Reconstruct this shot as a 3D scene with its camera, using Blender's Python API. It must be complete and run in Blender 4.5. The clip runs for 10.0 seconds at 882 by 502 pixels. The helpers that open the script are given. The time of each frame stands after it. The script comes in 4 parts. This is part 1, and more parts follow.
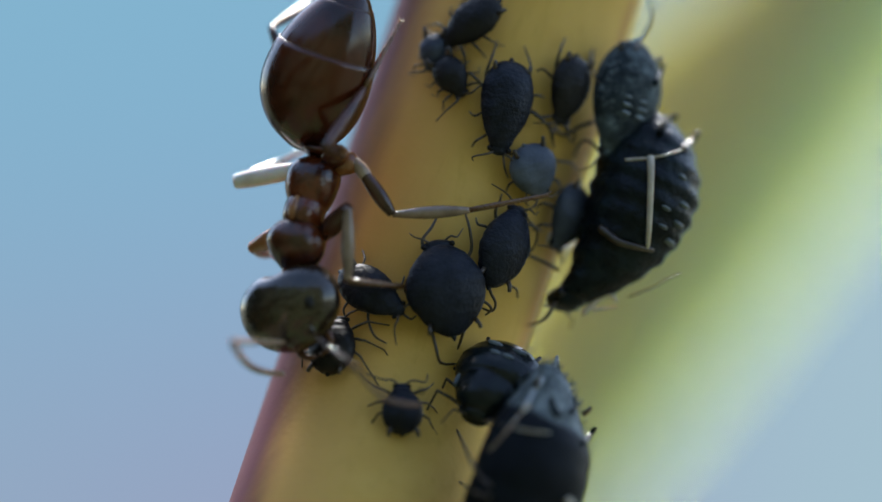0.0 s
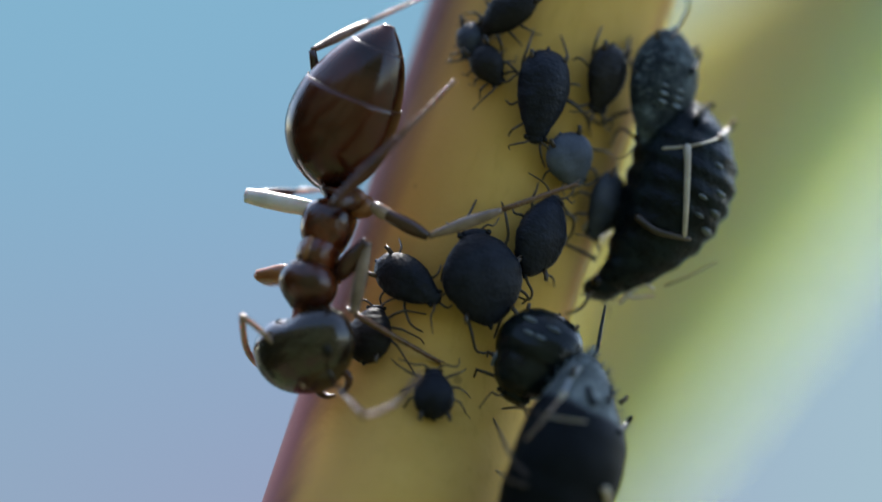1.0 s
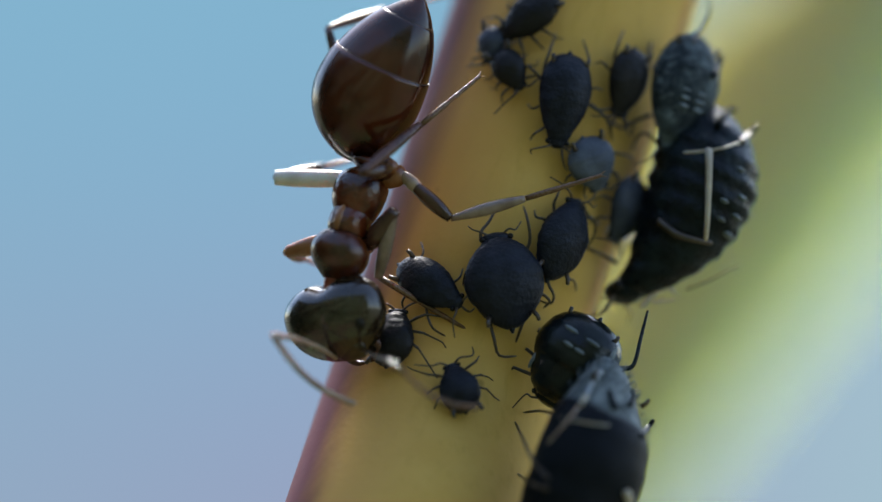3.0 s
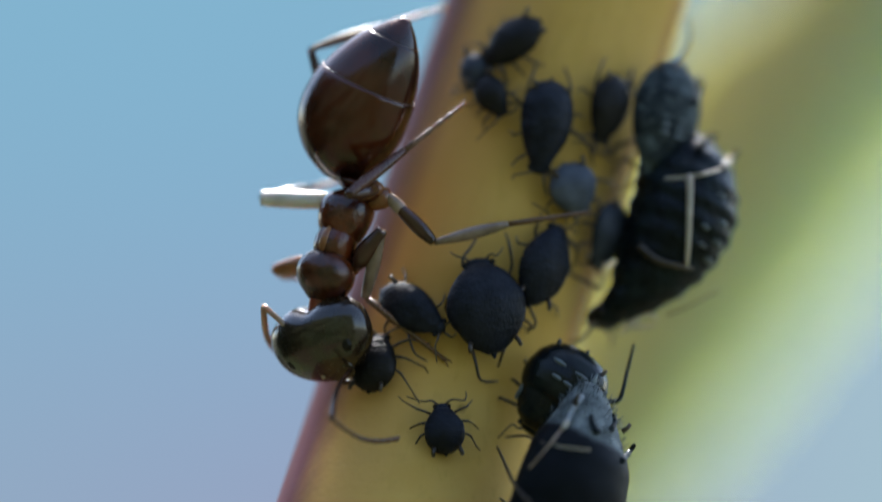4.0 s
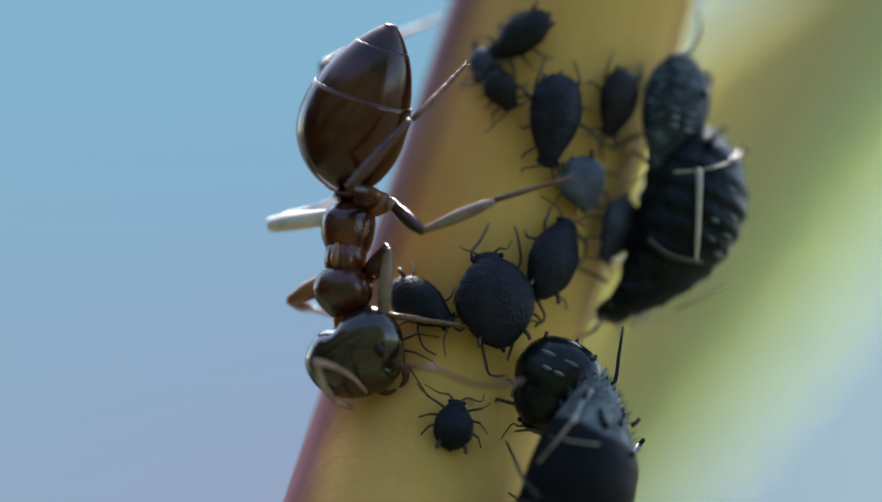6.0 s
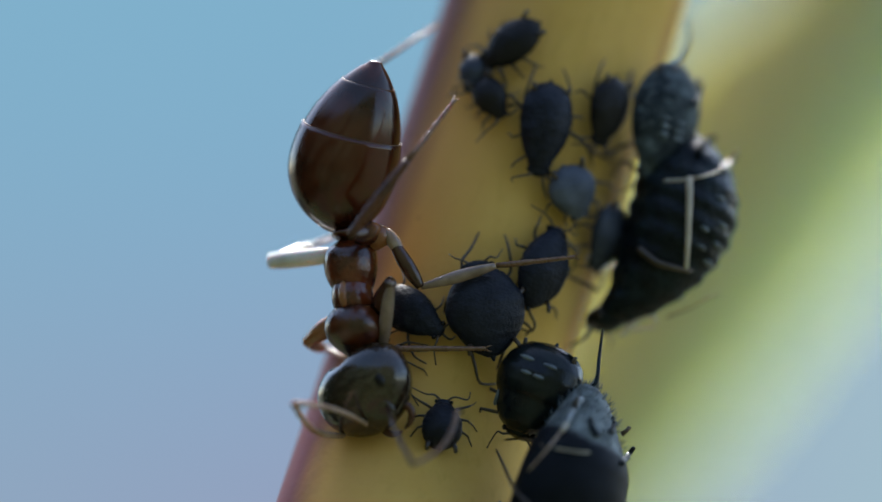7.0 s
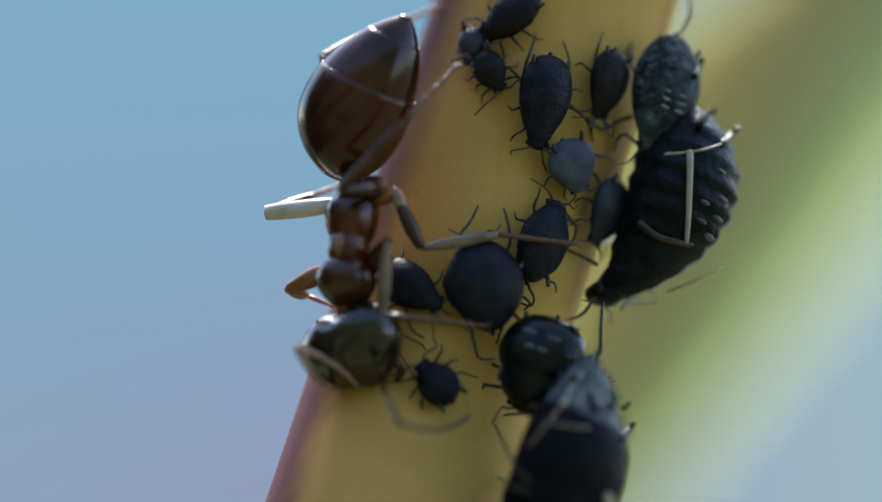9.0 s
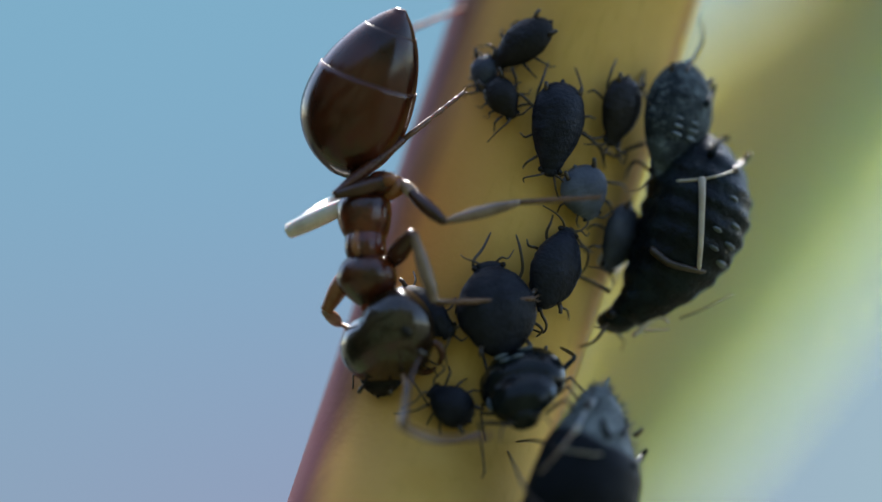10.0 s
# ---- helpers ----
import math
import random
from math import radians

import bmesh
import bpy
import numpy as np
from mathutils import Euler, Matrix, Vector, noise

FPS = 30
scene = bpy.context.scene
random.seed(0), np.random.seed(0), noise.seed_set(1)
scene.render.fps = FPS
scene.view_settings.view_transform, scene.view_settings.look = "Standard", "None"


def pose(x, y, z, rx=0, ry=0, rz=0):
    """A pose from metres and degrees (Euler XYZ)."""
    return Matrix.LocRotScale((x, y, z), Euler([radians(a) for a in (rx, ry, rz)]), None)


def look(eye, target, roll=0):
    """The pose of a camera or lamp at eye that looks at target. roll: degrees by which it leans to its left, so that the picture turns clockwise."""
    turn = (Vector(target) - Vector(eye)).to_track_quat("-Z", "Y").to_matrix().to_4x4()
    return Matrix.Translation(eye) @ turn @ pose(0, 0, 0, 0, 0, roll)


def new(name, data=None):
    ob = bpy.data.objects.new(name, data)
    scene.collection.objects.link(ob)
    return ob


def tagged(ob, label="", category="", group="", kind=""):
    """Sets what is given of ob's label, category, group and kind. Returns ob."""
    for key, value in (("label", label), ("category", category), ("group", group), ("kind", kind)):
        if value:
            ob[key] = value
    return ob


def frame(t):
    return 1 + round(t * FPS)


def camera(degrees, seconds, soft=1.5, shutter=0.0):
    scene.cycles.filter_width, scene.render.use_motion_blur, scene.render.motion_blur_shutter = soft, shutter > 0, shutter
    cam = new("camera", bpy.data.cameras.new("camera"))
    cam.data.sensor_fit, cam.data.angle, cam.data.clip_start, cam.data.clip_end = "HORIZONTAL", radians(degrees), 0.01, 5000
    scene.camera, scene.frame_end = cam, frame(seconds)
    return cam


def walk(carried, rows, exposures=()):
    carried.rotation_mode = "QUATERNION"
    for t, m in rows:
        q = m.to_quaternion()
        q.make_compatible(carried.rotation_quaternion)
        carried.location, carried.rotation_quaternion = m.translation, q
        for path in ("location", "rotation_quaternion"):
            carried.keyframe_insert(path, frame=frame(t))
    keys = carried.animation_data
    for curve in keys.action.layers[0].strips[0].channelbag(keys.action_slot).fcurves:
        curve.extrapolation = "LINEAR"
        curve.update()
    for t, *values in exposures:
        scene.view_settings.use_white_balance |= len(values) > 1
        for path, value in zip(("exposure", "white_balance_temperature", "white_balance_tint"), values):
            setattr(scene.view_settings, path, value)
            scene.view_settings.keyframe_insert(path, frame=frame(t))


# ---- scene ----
# A macro view of a plant shoot with aphids and an ant. Shapes are written in
# millimetres and turned into metres when they are linked.
from mathutils.bvhtree import BVHTree

MM = 0.001

# ---- camera ----
CAMERA_ROWS = ((0, 0.433, 0.133, 80.0), (0.1, 0.344, 0.157, 80.0), (0.2, 0.015, 0.108, 80.0), (0.3, -0.228, 0.118, 80.0), (0.4, -0.376, 0.009, 80.0), (0.5, -0.206, 0.019, 80.0), (0.7, -0.331, 0.099, 80.0), (1, -0.0, 0.0, 80.0), (1.2, 0.051, -0.254, 80.0), (1.5, 0.004, -0.27, 80.0), (1.7, -0.31, -0.104, 80.0), (2, -0.031, -0.178, 80.0), (2.2, -0.178, -0.039, 80.0), (2.5, -0.257, 0.059, 80.0), (2.7, -0.309, 0.045, 80.0), (3.8, -0.04, 0.08, 80.75), (4, -0.049, 0.351, 80.55), (4.5, -0.043, 0.8, 80.5), (5, 0.024, 0.54, 80.45), (5.5, 0.005, 0.425, 80.4), (5.7, -0.048, 0.275, 80.35), (6.8, -0.326, 0.344, 80.4), (7, -0.037, 0.379, 80.4), (7.5, 0.081, 0.138, 80.3), (8, -0.179, -0.148, 80.0), (8.5, -0.135, 0.024, 79.8), (9, -0.021, 0.069, 79.8), (9.5, -0.104, 0.286, 79.82), (10, -0.17, 0.387, 79.9))
cam = camera(7.476, 10.0, soft=1.4, shutter=0.5)
cam.data.dof.use_dof = True
cam.data.dof.focus_distance = 0.0799
cam.data.dof.aperture_fstop = 42.0
walk(cam, [(t, look((0, -d * MM, 0), (x * MM, 0, z * MM))) for t, x, z, d in CAMERA_ROWS],
     exposures=[(0.0, 1.8), (5.7, 1.8), (7.0, 1.74), (8.5, 1.68), (9.2, 1.67), (10.0, 1.70)])

# ---- world and sun ----
SUN_HEIGHT, SUN_TURN = radians(46), radians(2)
world = bpy.data.worlds.new("sky")
scene.world = world
world.use_nodes = True
wn = world.node_tree.nodes
sky = wn.new("ShaderNodeTexSky")
sky.sky_type, sky.sun_disc = "NISHITA", False
sky.sun_elevation, sky.sun_rotation = SUN_HEIGHT, SUN_TURN
world.node_tree.links.new(sky.outputs["Color"], wn["Background"].inputs["Color"])
wn["Background"].inputs["Strength"].default_value = 0.13
sun = new("sun", bpy.data.lights.new("sun", "SUN"))
sun.data.energy, sun.data.angle, sun.data.color = 5.0, radians(16), (1.0, 0.97, 0.93)
sun_way = Vector((math.sin(SUN_TURN) * math.cos(SUN_HEIGHT), math.cos(SUN_TURN) * math.cos(SUN_HEIGHT), math.sin(SUN_HEIGHT)))
sun.matrix_world = look(sun_way, (0, 0, 0))


# ---- materials ----
def coords(nt):
    """Object space in millimetres."""
    tc = nt.nodes.new("ShaderNodeTexCoord")
    mp = nt.nodes.new("ShaderNodeMapping")
    mp.inputs["Scale"].default_value = (1000, 1000, 1000)
    nt.links.new(tc.outputs["Object"], mp.inputs["Vector"])
    return mp.outputs["Vector"]


def noise_node(nt, vec, scale, detail=4.0, rough=0.55):
    n = nt.nodes.new("ShaderNodeTexNoise")
    n.inputs["Scale"].default_value, n.inputs["Detail"].default_value = scale, detail
    n.inputs["Roughness"].default_value = rough
    nt.links.new(vec, n.inputs["Vector"])
    return n.outputs["Fac"]


def ramp(nt, fac, stops):
    r = nt.nodes.new("ShaderNodeValToRGB")
    e = r.color_ramp.elements
    while len(e) < len(stops):
        e.new(0.5)
    for el, (p, c) in zip(e, stops):
        el.position, el.color = p, (*c, 1)
    nt.links.new(fac, r.inputs["Fac"])
    return r.outputs["Color"]


def mix(nt, a, b, fac, mode="MIX"):
    m = nt.nodes.new("ShaderNodeMix")
    m.data_type, m.blend_type = "RGBA", mode
    for sock, v in ((m.inputs[0], fac), (m.inputs[6], a), (m.inputs[7], b)):
        if hasattr(v, "is_output"):
            nt.links.new(v, sock)
        elif isinstance(v, tuple):
            sock.default_value = (*v, 1)
        else:
            sock.default_value = v
    return m.outputs[2]


def remap(nt, v, a, b, c=0.0, d=1.0, smooth=True):
    n = nt.nodes.new("ShaderNodeMapRange")
    if smooth:
        n.interpolation_type = "SMOOTHSTEP"
    for k, x in zip(range(1, 5), (a, b, c, d)):
        n.inputs[k].default_value = x
    nt.links.new(v, n.inputs[0])
    return n.outputs[0]


def material(name):
    m = bpy.data.materials.new(name)
    m.use_nodes = True
    return m, m.node_tree, m.node_tree.nodes["Principled BSDF"]


def bump(nt, bsdf, height, depth_mm, strength=0.6):
    b = nt.nodes.new("ShaderNodeBump")
    b.inputs["Strength"].default_value, b.inputs["Distance"].default_value = strength, depth_mm * MM
    nt.links.new(height, b.inputs["Height"])
    nt.links.new(b.outputs["Normal"], bsdf.inputs["Normal"])


def shell(name, dark, light, rough, big=3.0, fine=28.0, relief=0.012, spec=0.5, glow=0.0, coat=0.0, dust=None, fuzz=0.0):
    """Insect cuticle: two tones in slow patches, fine pits, uneven gloss, an optional waxy dust."""
    m, nt, b = material(name)
    v = coords(nt)
    slow, quick = noise_node(nt, v, big, 5), noise_node(nt, v, fine, 3)
    col = mix(nt, dark, light, remap(nt, slow, 0.32, 0.68))
    if dust:
        col = mix(nt, col, dust, remap(nt, noise_node(nt, v, big * 2.3, 6, 0.7), 0.45, 0.75, 0.0, 0.6))
    nt.links.new(col, b.inputs["Base Color"])
    nt.links.new(remap(nt, quick, 0.3, 0.7, rough * 0.75, min(1.0, rough * 1.3)), b.inputs["Roughness"])
    b.inputs["Specular IOR Level"].default_value = spec
    b.inputs["Coat Weight"].default_value = coat
    b.inputs["Coat Roughness"].default_value = 0.09
    if fuzz:
        b.inputs["Sheen Weight"].default_value, b.inputs["Sheen Roughness"].default_value = fuzz, 0.35
        b.inputs["Sheen Tint"].default_value = (0.85, 0.9, 0.8, 1)
    if glow:
        b.inputs["Subsurface Weight"].default_value = glow
        b.inputs["Subsurface Radius"].default_value = (1.0, 0.5, 0.25)
        b.inputs["Subsurface Scale"].default_value = 0.15 * MM
    bump(nt, b, quick, relief)
    return m


def rump_material():
    """Glossy black that turns dusty grey towards the tail, in patches."""
    m, nt, b = material("aphid_grey_rump")
    v = coords(nt)
    sep = nt.nodes.new("ShaderNodeSeparateXYZ")
    nt.links.new(v, sep.inputs[0])
    wob = nt.nodes.new("ShaderNodeMath")
    wob.operation, wob.inputs[1].default_value = "MULTIPLY_ADD", 0.3
    nt.links.new(noise_node(nt, v, 2.5, 5, 0.65), wob.inputs[0])
    nt.links.new(sep.outputs["Y"], wob.inputs[2])
    dark = mix(nt, (0.002, 0.003, 0.005), (0.007, 0.009, 0.012), noise_node(nt, v, 3, 4))
    pale = mix(nt, (0.06, 0.072, 0.076), (0.20, 0.225, 0.225), remap(nt, noise_node(nt, v, 5, 5, 0.7), 0.35, 0.7))
    nt.links.new(mix(nt, pale, dark, remap(nt, wob.outputs[0], -0.62, -0.52)), b.inputs["Base Color"])
    b.inputs["Roughness"].default_value = 0.52
    b.inputs["Specular IOR Level"].default_value = 0.08
    bump(nt, b, noise_node(nt, v, 26, 3), 0.014)
    return m


def stem_material():
    m, nt, b = material("shoot_skin")
    v = coords(nt)
    sep = nt.nodes.new("ShaderNodeSeparateXYZ")
    nt.links.new(v, sep.inputs[0])
    stretch = nt.nodes.new("ShaderNodeMapping")
    stretch.inputs["Scale"].default_value = (1, 1, 0.12)
    nt.links.new(v, stretch.inputs["Vector"])
    streak = noise_node(nt, stretch.outputs["Vector"], 9, 4)
    slow = noise_node(nt, v, 0.8, 4)
    col = mix(nt, (0.56, 0.345, 0.086), (0.63, 0.405, 0.115), remap(nt, slow, 0.3, 0.7))
    col = mix(nt, col, (0.40, 0.27, 0.055), remap(nt, streak, 0.5, 0.75, 0, 0.3))
    # red pigment along one flank, patchy at its border
    edge = nt.nodes.new("ShaderNodeMath")
    edge.operation = "ADD"
    wob = nt.nodes.new("ShaderNodeMath")
    wob.operation, wob.inputs[1].default_value = "MULTIPLY", 0.35
    nt.links.new(noise_node(nt, stretch.outputs["Vector"], 1.6, 4), wob.inputs[0])
    nt.links.new(sep.outputs["X"], edge.inputs[0])
    nt.links.new(wob.outputs[0], edge.inputs[1])
    col = mix(nt, (0.645, 0.36, 0.11), col, remap(nt, edge.outputs[0], -0.9, 0.45))
    col = mix(nt, (0.135, 0.048, 0.052), col, remap(nt, edge.outputs[0], -1.14, -0.66))
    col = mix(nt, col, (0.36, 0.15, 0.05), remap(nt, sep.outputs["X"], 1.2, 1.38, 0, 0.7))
    # small dark feeding specks
    vor = nt.nodes.new("ShaderNodeTexVoronoi")
    vor.inputs["Scale"].default_value = 1.7
    nt.links.new(v, vor.inputs["Vector"])
    speck = remap(nt, vor.outputs["Distance"], 0.05, 0.13, 1, 0)
    gate = remap(nt, noise_node(nt, v, 0.9, 2), 0.5, 0.62)
    k = nt.nodes.new("ShaderNodeMath")
    k.operation = "MULTIPLY"
    nt.links.new(speck, k.inputs[0])
    nt.links.new(gate, k.inputs[1])
    k2 = nt.nodes.new("ShaderNodeMath")
    k2.operation, k2.inputs[1].default_value = "MULTIPLY", 0.45
    nt.links.new(k.outputs[0], k2.inputs[0])
    col = mix(nt, col, (0.14, 0.09, 0.03), k2.outputs[0])
    nt.links.new(col, b.inputs["Base Color"])
    b.inputs["Roughness"].default_value = 0.5
    b.inputs["Specular IOR Level"].default_value = 0.04
    b.inputs["Subsurface Weight"].default_value = 0.1
    b.inputs["Subsurface Radius"].default_value = (1.0, 0.8, 0.2)
    b.inputs["Subsurface Scale"].default_value = 0.3 * MM
    bump(nt, b, noise_node(nt, v, 12, 3), 0.012, 0.3)
    return m


def leaf_material():
    m, nt, b = material("leaf_green")
    v = coords(nt)
    sep = nt.nodes.new("ShaderNodeSeparateXYZ")
    nt.links.new(v, sep.inputs[0])
    slow = noise_node(nt, v, 0.65, 4)
    col = mix(nt, (0.29, 0.31, 0.185), (0.34, 0.37, 0.225), remap(nt, slow, 0.3, 0.7))
    # the rim towards the stem is yellowish, the other one whitish
    side = nt.nodes.new("ShaderNodeMath")
    side.operation, side.inputs[1].default_value = "MULTIPLY_ADD", -0.195
    nt.links.new(sep.outputs["Z"], side.inputs[0])
    nt.links.new(sep.outputs["X"], side.inputs[2])
    col = mix(nt, (0.41, 0.37, 0.19), col, remap(nt, side.outputs[0], 2.43, 3.62))
    col = mix(nt, col, (0.39, 0.46, 0.405), remap(nt, side.outputs[0], 3.67, 4.70))
    nt.links.new(col, b.inputs["Base Color"])
    b.inputs["Roughness"].default_value = 0.4
    b.inputs["Subsurface Weight"].default_value = 0.8
    b.inputs["Subsurface Radius"].default_value = (1.0, 1.0, 0.62)
    b.inputs["Subsurface Scale"].default_value = 0.65 * MM
    bump(nt, b, noise_node(nt, v, 3, 3), 0.05, 0.4)
    return m


def membrane_material():
    m, nt, b = material("wing_membrane")
    v = coords(nt)
    col = mix(nt, (0.55, 0.60, 0.66), (0.75, 0.78, 0.82), noise_node(nt, v, 4, 4))
    nt.links.new(col, b.inputs["Base Color"])
    b.inputs["Roughness"].default_value = 0.35
    nt.links.new(remap(nt, noise_node(nt, v, 2.6, 5), 0.3, 0.7, 0.12, 0.5), b.inputs["Alpha"])
    bump(nt, b, noise_node(nt, v, 10, 3), 0.02)
    return m


def backdrop_material():
    m, nt, b = material("hazy_distance")
    tc = nt.nodes.new("ShaderNodeTexCoord")
    sep = nt.nodes.new("ShaderNodeSeparateXYZ")
    nt.links.new(tc.outputs["Object"], sep.inputs[0])
    slow = noise_node(nt, tc.outputs["Object"], 8.0, 2)
    up = nt.nodes.new("ShaderNodeMath")
    up.operation = "MULTIPLY_ADD"
    up.inputs[1].default_value = 0.025
    nt.links.new(slow, up.inputs[0])
    nt.links.new(sep.outputs["Z"], up.inputs[2])
    h = remap(nt, up.outputs[0], -0.084, 0.006)
    col = ramp(nt, h, [(0.0, (0.32, 0.35, 0.51)), (0.45, (0.25, 0.40, 0.58)), (1.0, (0.22, 0.45, 0.62))])
    # the open side stays a greyish blue low down
    col = mix(nt, ramp(nt, h, [(0.0, (0.29, 0.395, 0.53)), (0.45, (0.255, 0.41, 0.57)), (1.0, (0.22, 0.45, 0.62))]), col, remap(nt, sep.outputs["X"], -0.072, -0.034))
    col = mix(nt, col, (0.36, 0.51, 0.60), remap(nt, sep.outputs["X"], 0.012, 0.055))
    e = nt.nodes.new("ShaderNodeEmission")
    e.inputs["Strength"].default_value = 0.291
    nt.links.new(col, e.inputs["Color"])
    nt.nodes.remove(b)
    nt.links.new(e.outputs[0], nt.nodes["Material Output"].inputs["Surface"])
    return m


def soil_material():
    m, nt, b = material("grassy_soil")
    tc = nt.nodes.new("ShaderNodeTexCoord")
    v = tc.outputs["Object"]
    col = mix(nt, (0.045, 0.032, 0.020), (0.040, 0.060, 0.018), remap(nt, noise_node(nt, v, 4, 6), 0.4, 0.6))
    nt.links.new(col, b.inputs["Base Color"])
    b.inputs["Roughness"].default_value = 0.9
    return m


def unseen_wall_material():
    m, nt, b = material("unseen_wall_green")
    tc = nt.nodes.new("ShaderNodeTexCoord")
    v = tc.outputs["Object"]
    col = mix(nt, (0.012, 0.022, 0.007), (0.05, 0.075, 0.022), remap(nt, noise_node(nt, v, 80, 5), 0.4, 0.65))
    nt.links.new(mix(nt, col, (0.03, 0.03, 0.015), remap(nt, noise_node(nt, v, 12, 3), 0.4, 0.7, 0, 0.6)), b.inputs["Base Color"])
    b.inputs["Roughness"].default_value = 0.8
    return m


M_UNSEEN_WALL = unseen_wall_material()
M_STEM, M_LEAF, M_WING, M_SKY, M_SOIL = stem_material(), leaf_material(), membrane_material(), backdrop_material(), soil_material()
M_GASTER = shell("gaster_shell", (0.016, 0.0036, 0.0011), (0.066, 0.0130, 0.0030), 0.19, 1.2, 9, 0.0010, 0.45, glow=0.1)
M_SEAM = shell("pale_seam", (0.04, 0.018, 0.010), (0.15, 0.08, 0.05), 0.4, 2.2)
M_THORAX = shell("thorax_shell", (0.030, 0.0065, 0.0022), (0.125, 0.025, 0.006), 0.13, 3.5, 14, 0.020, 0.55, glow=0.3)
M_HEAD = shell("head_shell", (0.011, 0.0062, 0.0030), (0.034, 0.0175, 0.0078), 0.22, 2.4, 18, 0.004, 0.5, coat=0.4)
M_PRONOTUM = shell("pronotum_shell", (0.018, 0.0052, 0.002), (0.080, 0.018, 0.005), 0.14, 3.0, 30, 0.010, 0.55, glow=0.25)
M_NECK = shell("neck_skin", (0.15, 0.022, 0.006), (0.24, 0.045, 0.012), 0.3, 4, 30, 0.008, 0.4, glow=0.5)
M_JAW = shell("jaw_shell", (0.04, 0.012, 0.005), (0.09, 0.026, 0.010), 0.3)
M_LEGDARK = shell("leg_brown", (0.024, 0.009, 0.005), (0.062, 0.023, 0.012), 0.17, 3, 30, 0.006)
M_LEGPALE = shell("leg_pale", (0.22, 0.145, 0.10), (0.40, 0.30, 0.23), 0.17, 3, 30, 0.006, glow=0.3)
M_LEGTAN = shell("leg_tan", (0.085, 0.041, 0.018), (0.155, 0.082, 0.040), 0.30, 3, 30, 0.006, glow=0.2)
M_LEGSAND = shell("leg_sand", (0.135, 0.092, 0.064), (0.245, 0.175, 0.13), 0.17, 3, 30, 0.006, glow=0.2)
# whitened to paint the sunlight on one middle thigh
M_LEGSUNLIT = shell("leg_sunlit", (0.52, 0.50, 0.46), (0.72, 0.70, 0.67), 0.17, 3, 30, 0.006, glow=0.2)
M_AMBER = shell("leg_amber", (0.15, 0.050, 0.014), (0.28, 0.12, 0.045), 0.17, 3, 30, 0.006, glow=0.4)
M_EYE = shell("eye_black", (0.004, 0.003, 0.003), (0.008, 0.006, 0.006), 0.25, 8, 90, 0.01, 0.25)
M_APHID = shell("aphid_blueblack", (0.0042, 0.0055, 0.010), (0.012, 0.0148, 0.024), 0.45, 4, 22, 0.028, 0.18)
M_BROWN = shell("aphid_brownblack", (0.006, 0.0055, 0.006), (0.014, 0.0125, 0.013), 0.45, 3, 26, 0.016, 0.18)
M_GREY = shell("aphid_slate", (0.022, 0.028, 0.042), (0.048, 0.056, 0.076), 0.5, 3, 26, 0.014, 0.2)
M_PALE = shell("aphid_pale_slate", (0.050, 0.060, 0.082), (0.090, 0.105, 0.135), 0.5, 3, 26, 0.012, 0.2)
M_DUSTY = shell("aphid_dusty", (0.009, 0.012, 0.016), (0.045, 0.058, 0.066), 0.6, 3, 26, 0.014, 0.08, dust=(0.19, 0.23, 0.245), fuzz=0.25)
M_RUMP = rump_material()
M_BLACK = shell("aphid_gloss", (0.0024, 0.0040, 0.0056), (0.009, 0.0150, 0.0175), 0.33, 3, 9, 0.05, 0.13)
M_DOME = shell("aphid_dome", (0.003, 0.004, 0.006), (0.009, 0.013, 0.013), 0.17, 3, 26, 0.006, 0.22)
# pale grey for waxy marks and fuzz, and for glints painted on shells
M_SPOT_GLINT = shell("waxy_spot_and_glint", (0.05, 0.065, 0.075), (0.13, 0.16, 0.18), 0.35, 6, 40, 0.01)
M_HOOK = shell("aphid_tail_hook", (0.004, 0.006, 0.007), (0.012, 0.016, 0.017), 0.8, 3, 26, 0.01, 0.04)
M_LIMB = shell("aphid_limb", (0.022, 0.015, 0.009), (0.060, 0.040, 0.023), 0.4)
M_LIMBPALE = shell("aphid_limb_pale", (0.32, 0.27, 0.20), (0.46, 0.41, 0.33), 0.4, glow=0.2)


# ---- mesh tools ----
def loft(rings, n=24, bm=None):
    """A closed skin through rings (y, half width, half height, height of the centre[, sideways])."""
    bm = bm or bmesh.new()
    loops = []
    for ring in rings:
        y, rx, rz, zc = ring[:4]
        xc = ring[4] if len(ring) > 4 else 0.0
        loops.append([bm.verts.new((xc + rx * math.cos(2 * math.pi * i / n), y, zc + rz * math.sin(2 * math.pi * i / n))) for i in range(n)])
    for a, b in zip(loops, loops[1:]):
        for i in range(n):
            bm.faces.new((a[i], a[(i + 1) % n], b[(i + 1) % n], b[i]))
    bm.faces.new(loops[0])
    bm.faces.new(loops[-1][::-1])
    return bm


def smooth_rings(keys, steps=26):
    """Resamples rings with a smooth curve through the keys."""
    keys = [tuple(k) for k in keys]
    p = [keys[0]] + keys + [keys[-1]]
    out = []
    spans = len(keys) - 1
    for s in range(steps + 1):
        u = s / steps * spans
        i = min(int(u), spans - 1)
        f = u - i
        a, b, c, d = (np.array(p[i + j], float) for j in range(4))
        q = 0.5 * (2 * b + (c - a) * f + (2 * a - 5 * b + 4 * c - d) * f * f + (3 * b - a - 3 * c + d) * f ** 3)
        q[1:3] = np.maximum(q[1:3], 0.004)
        out.append(tuple(q))
    return out


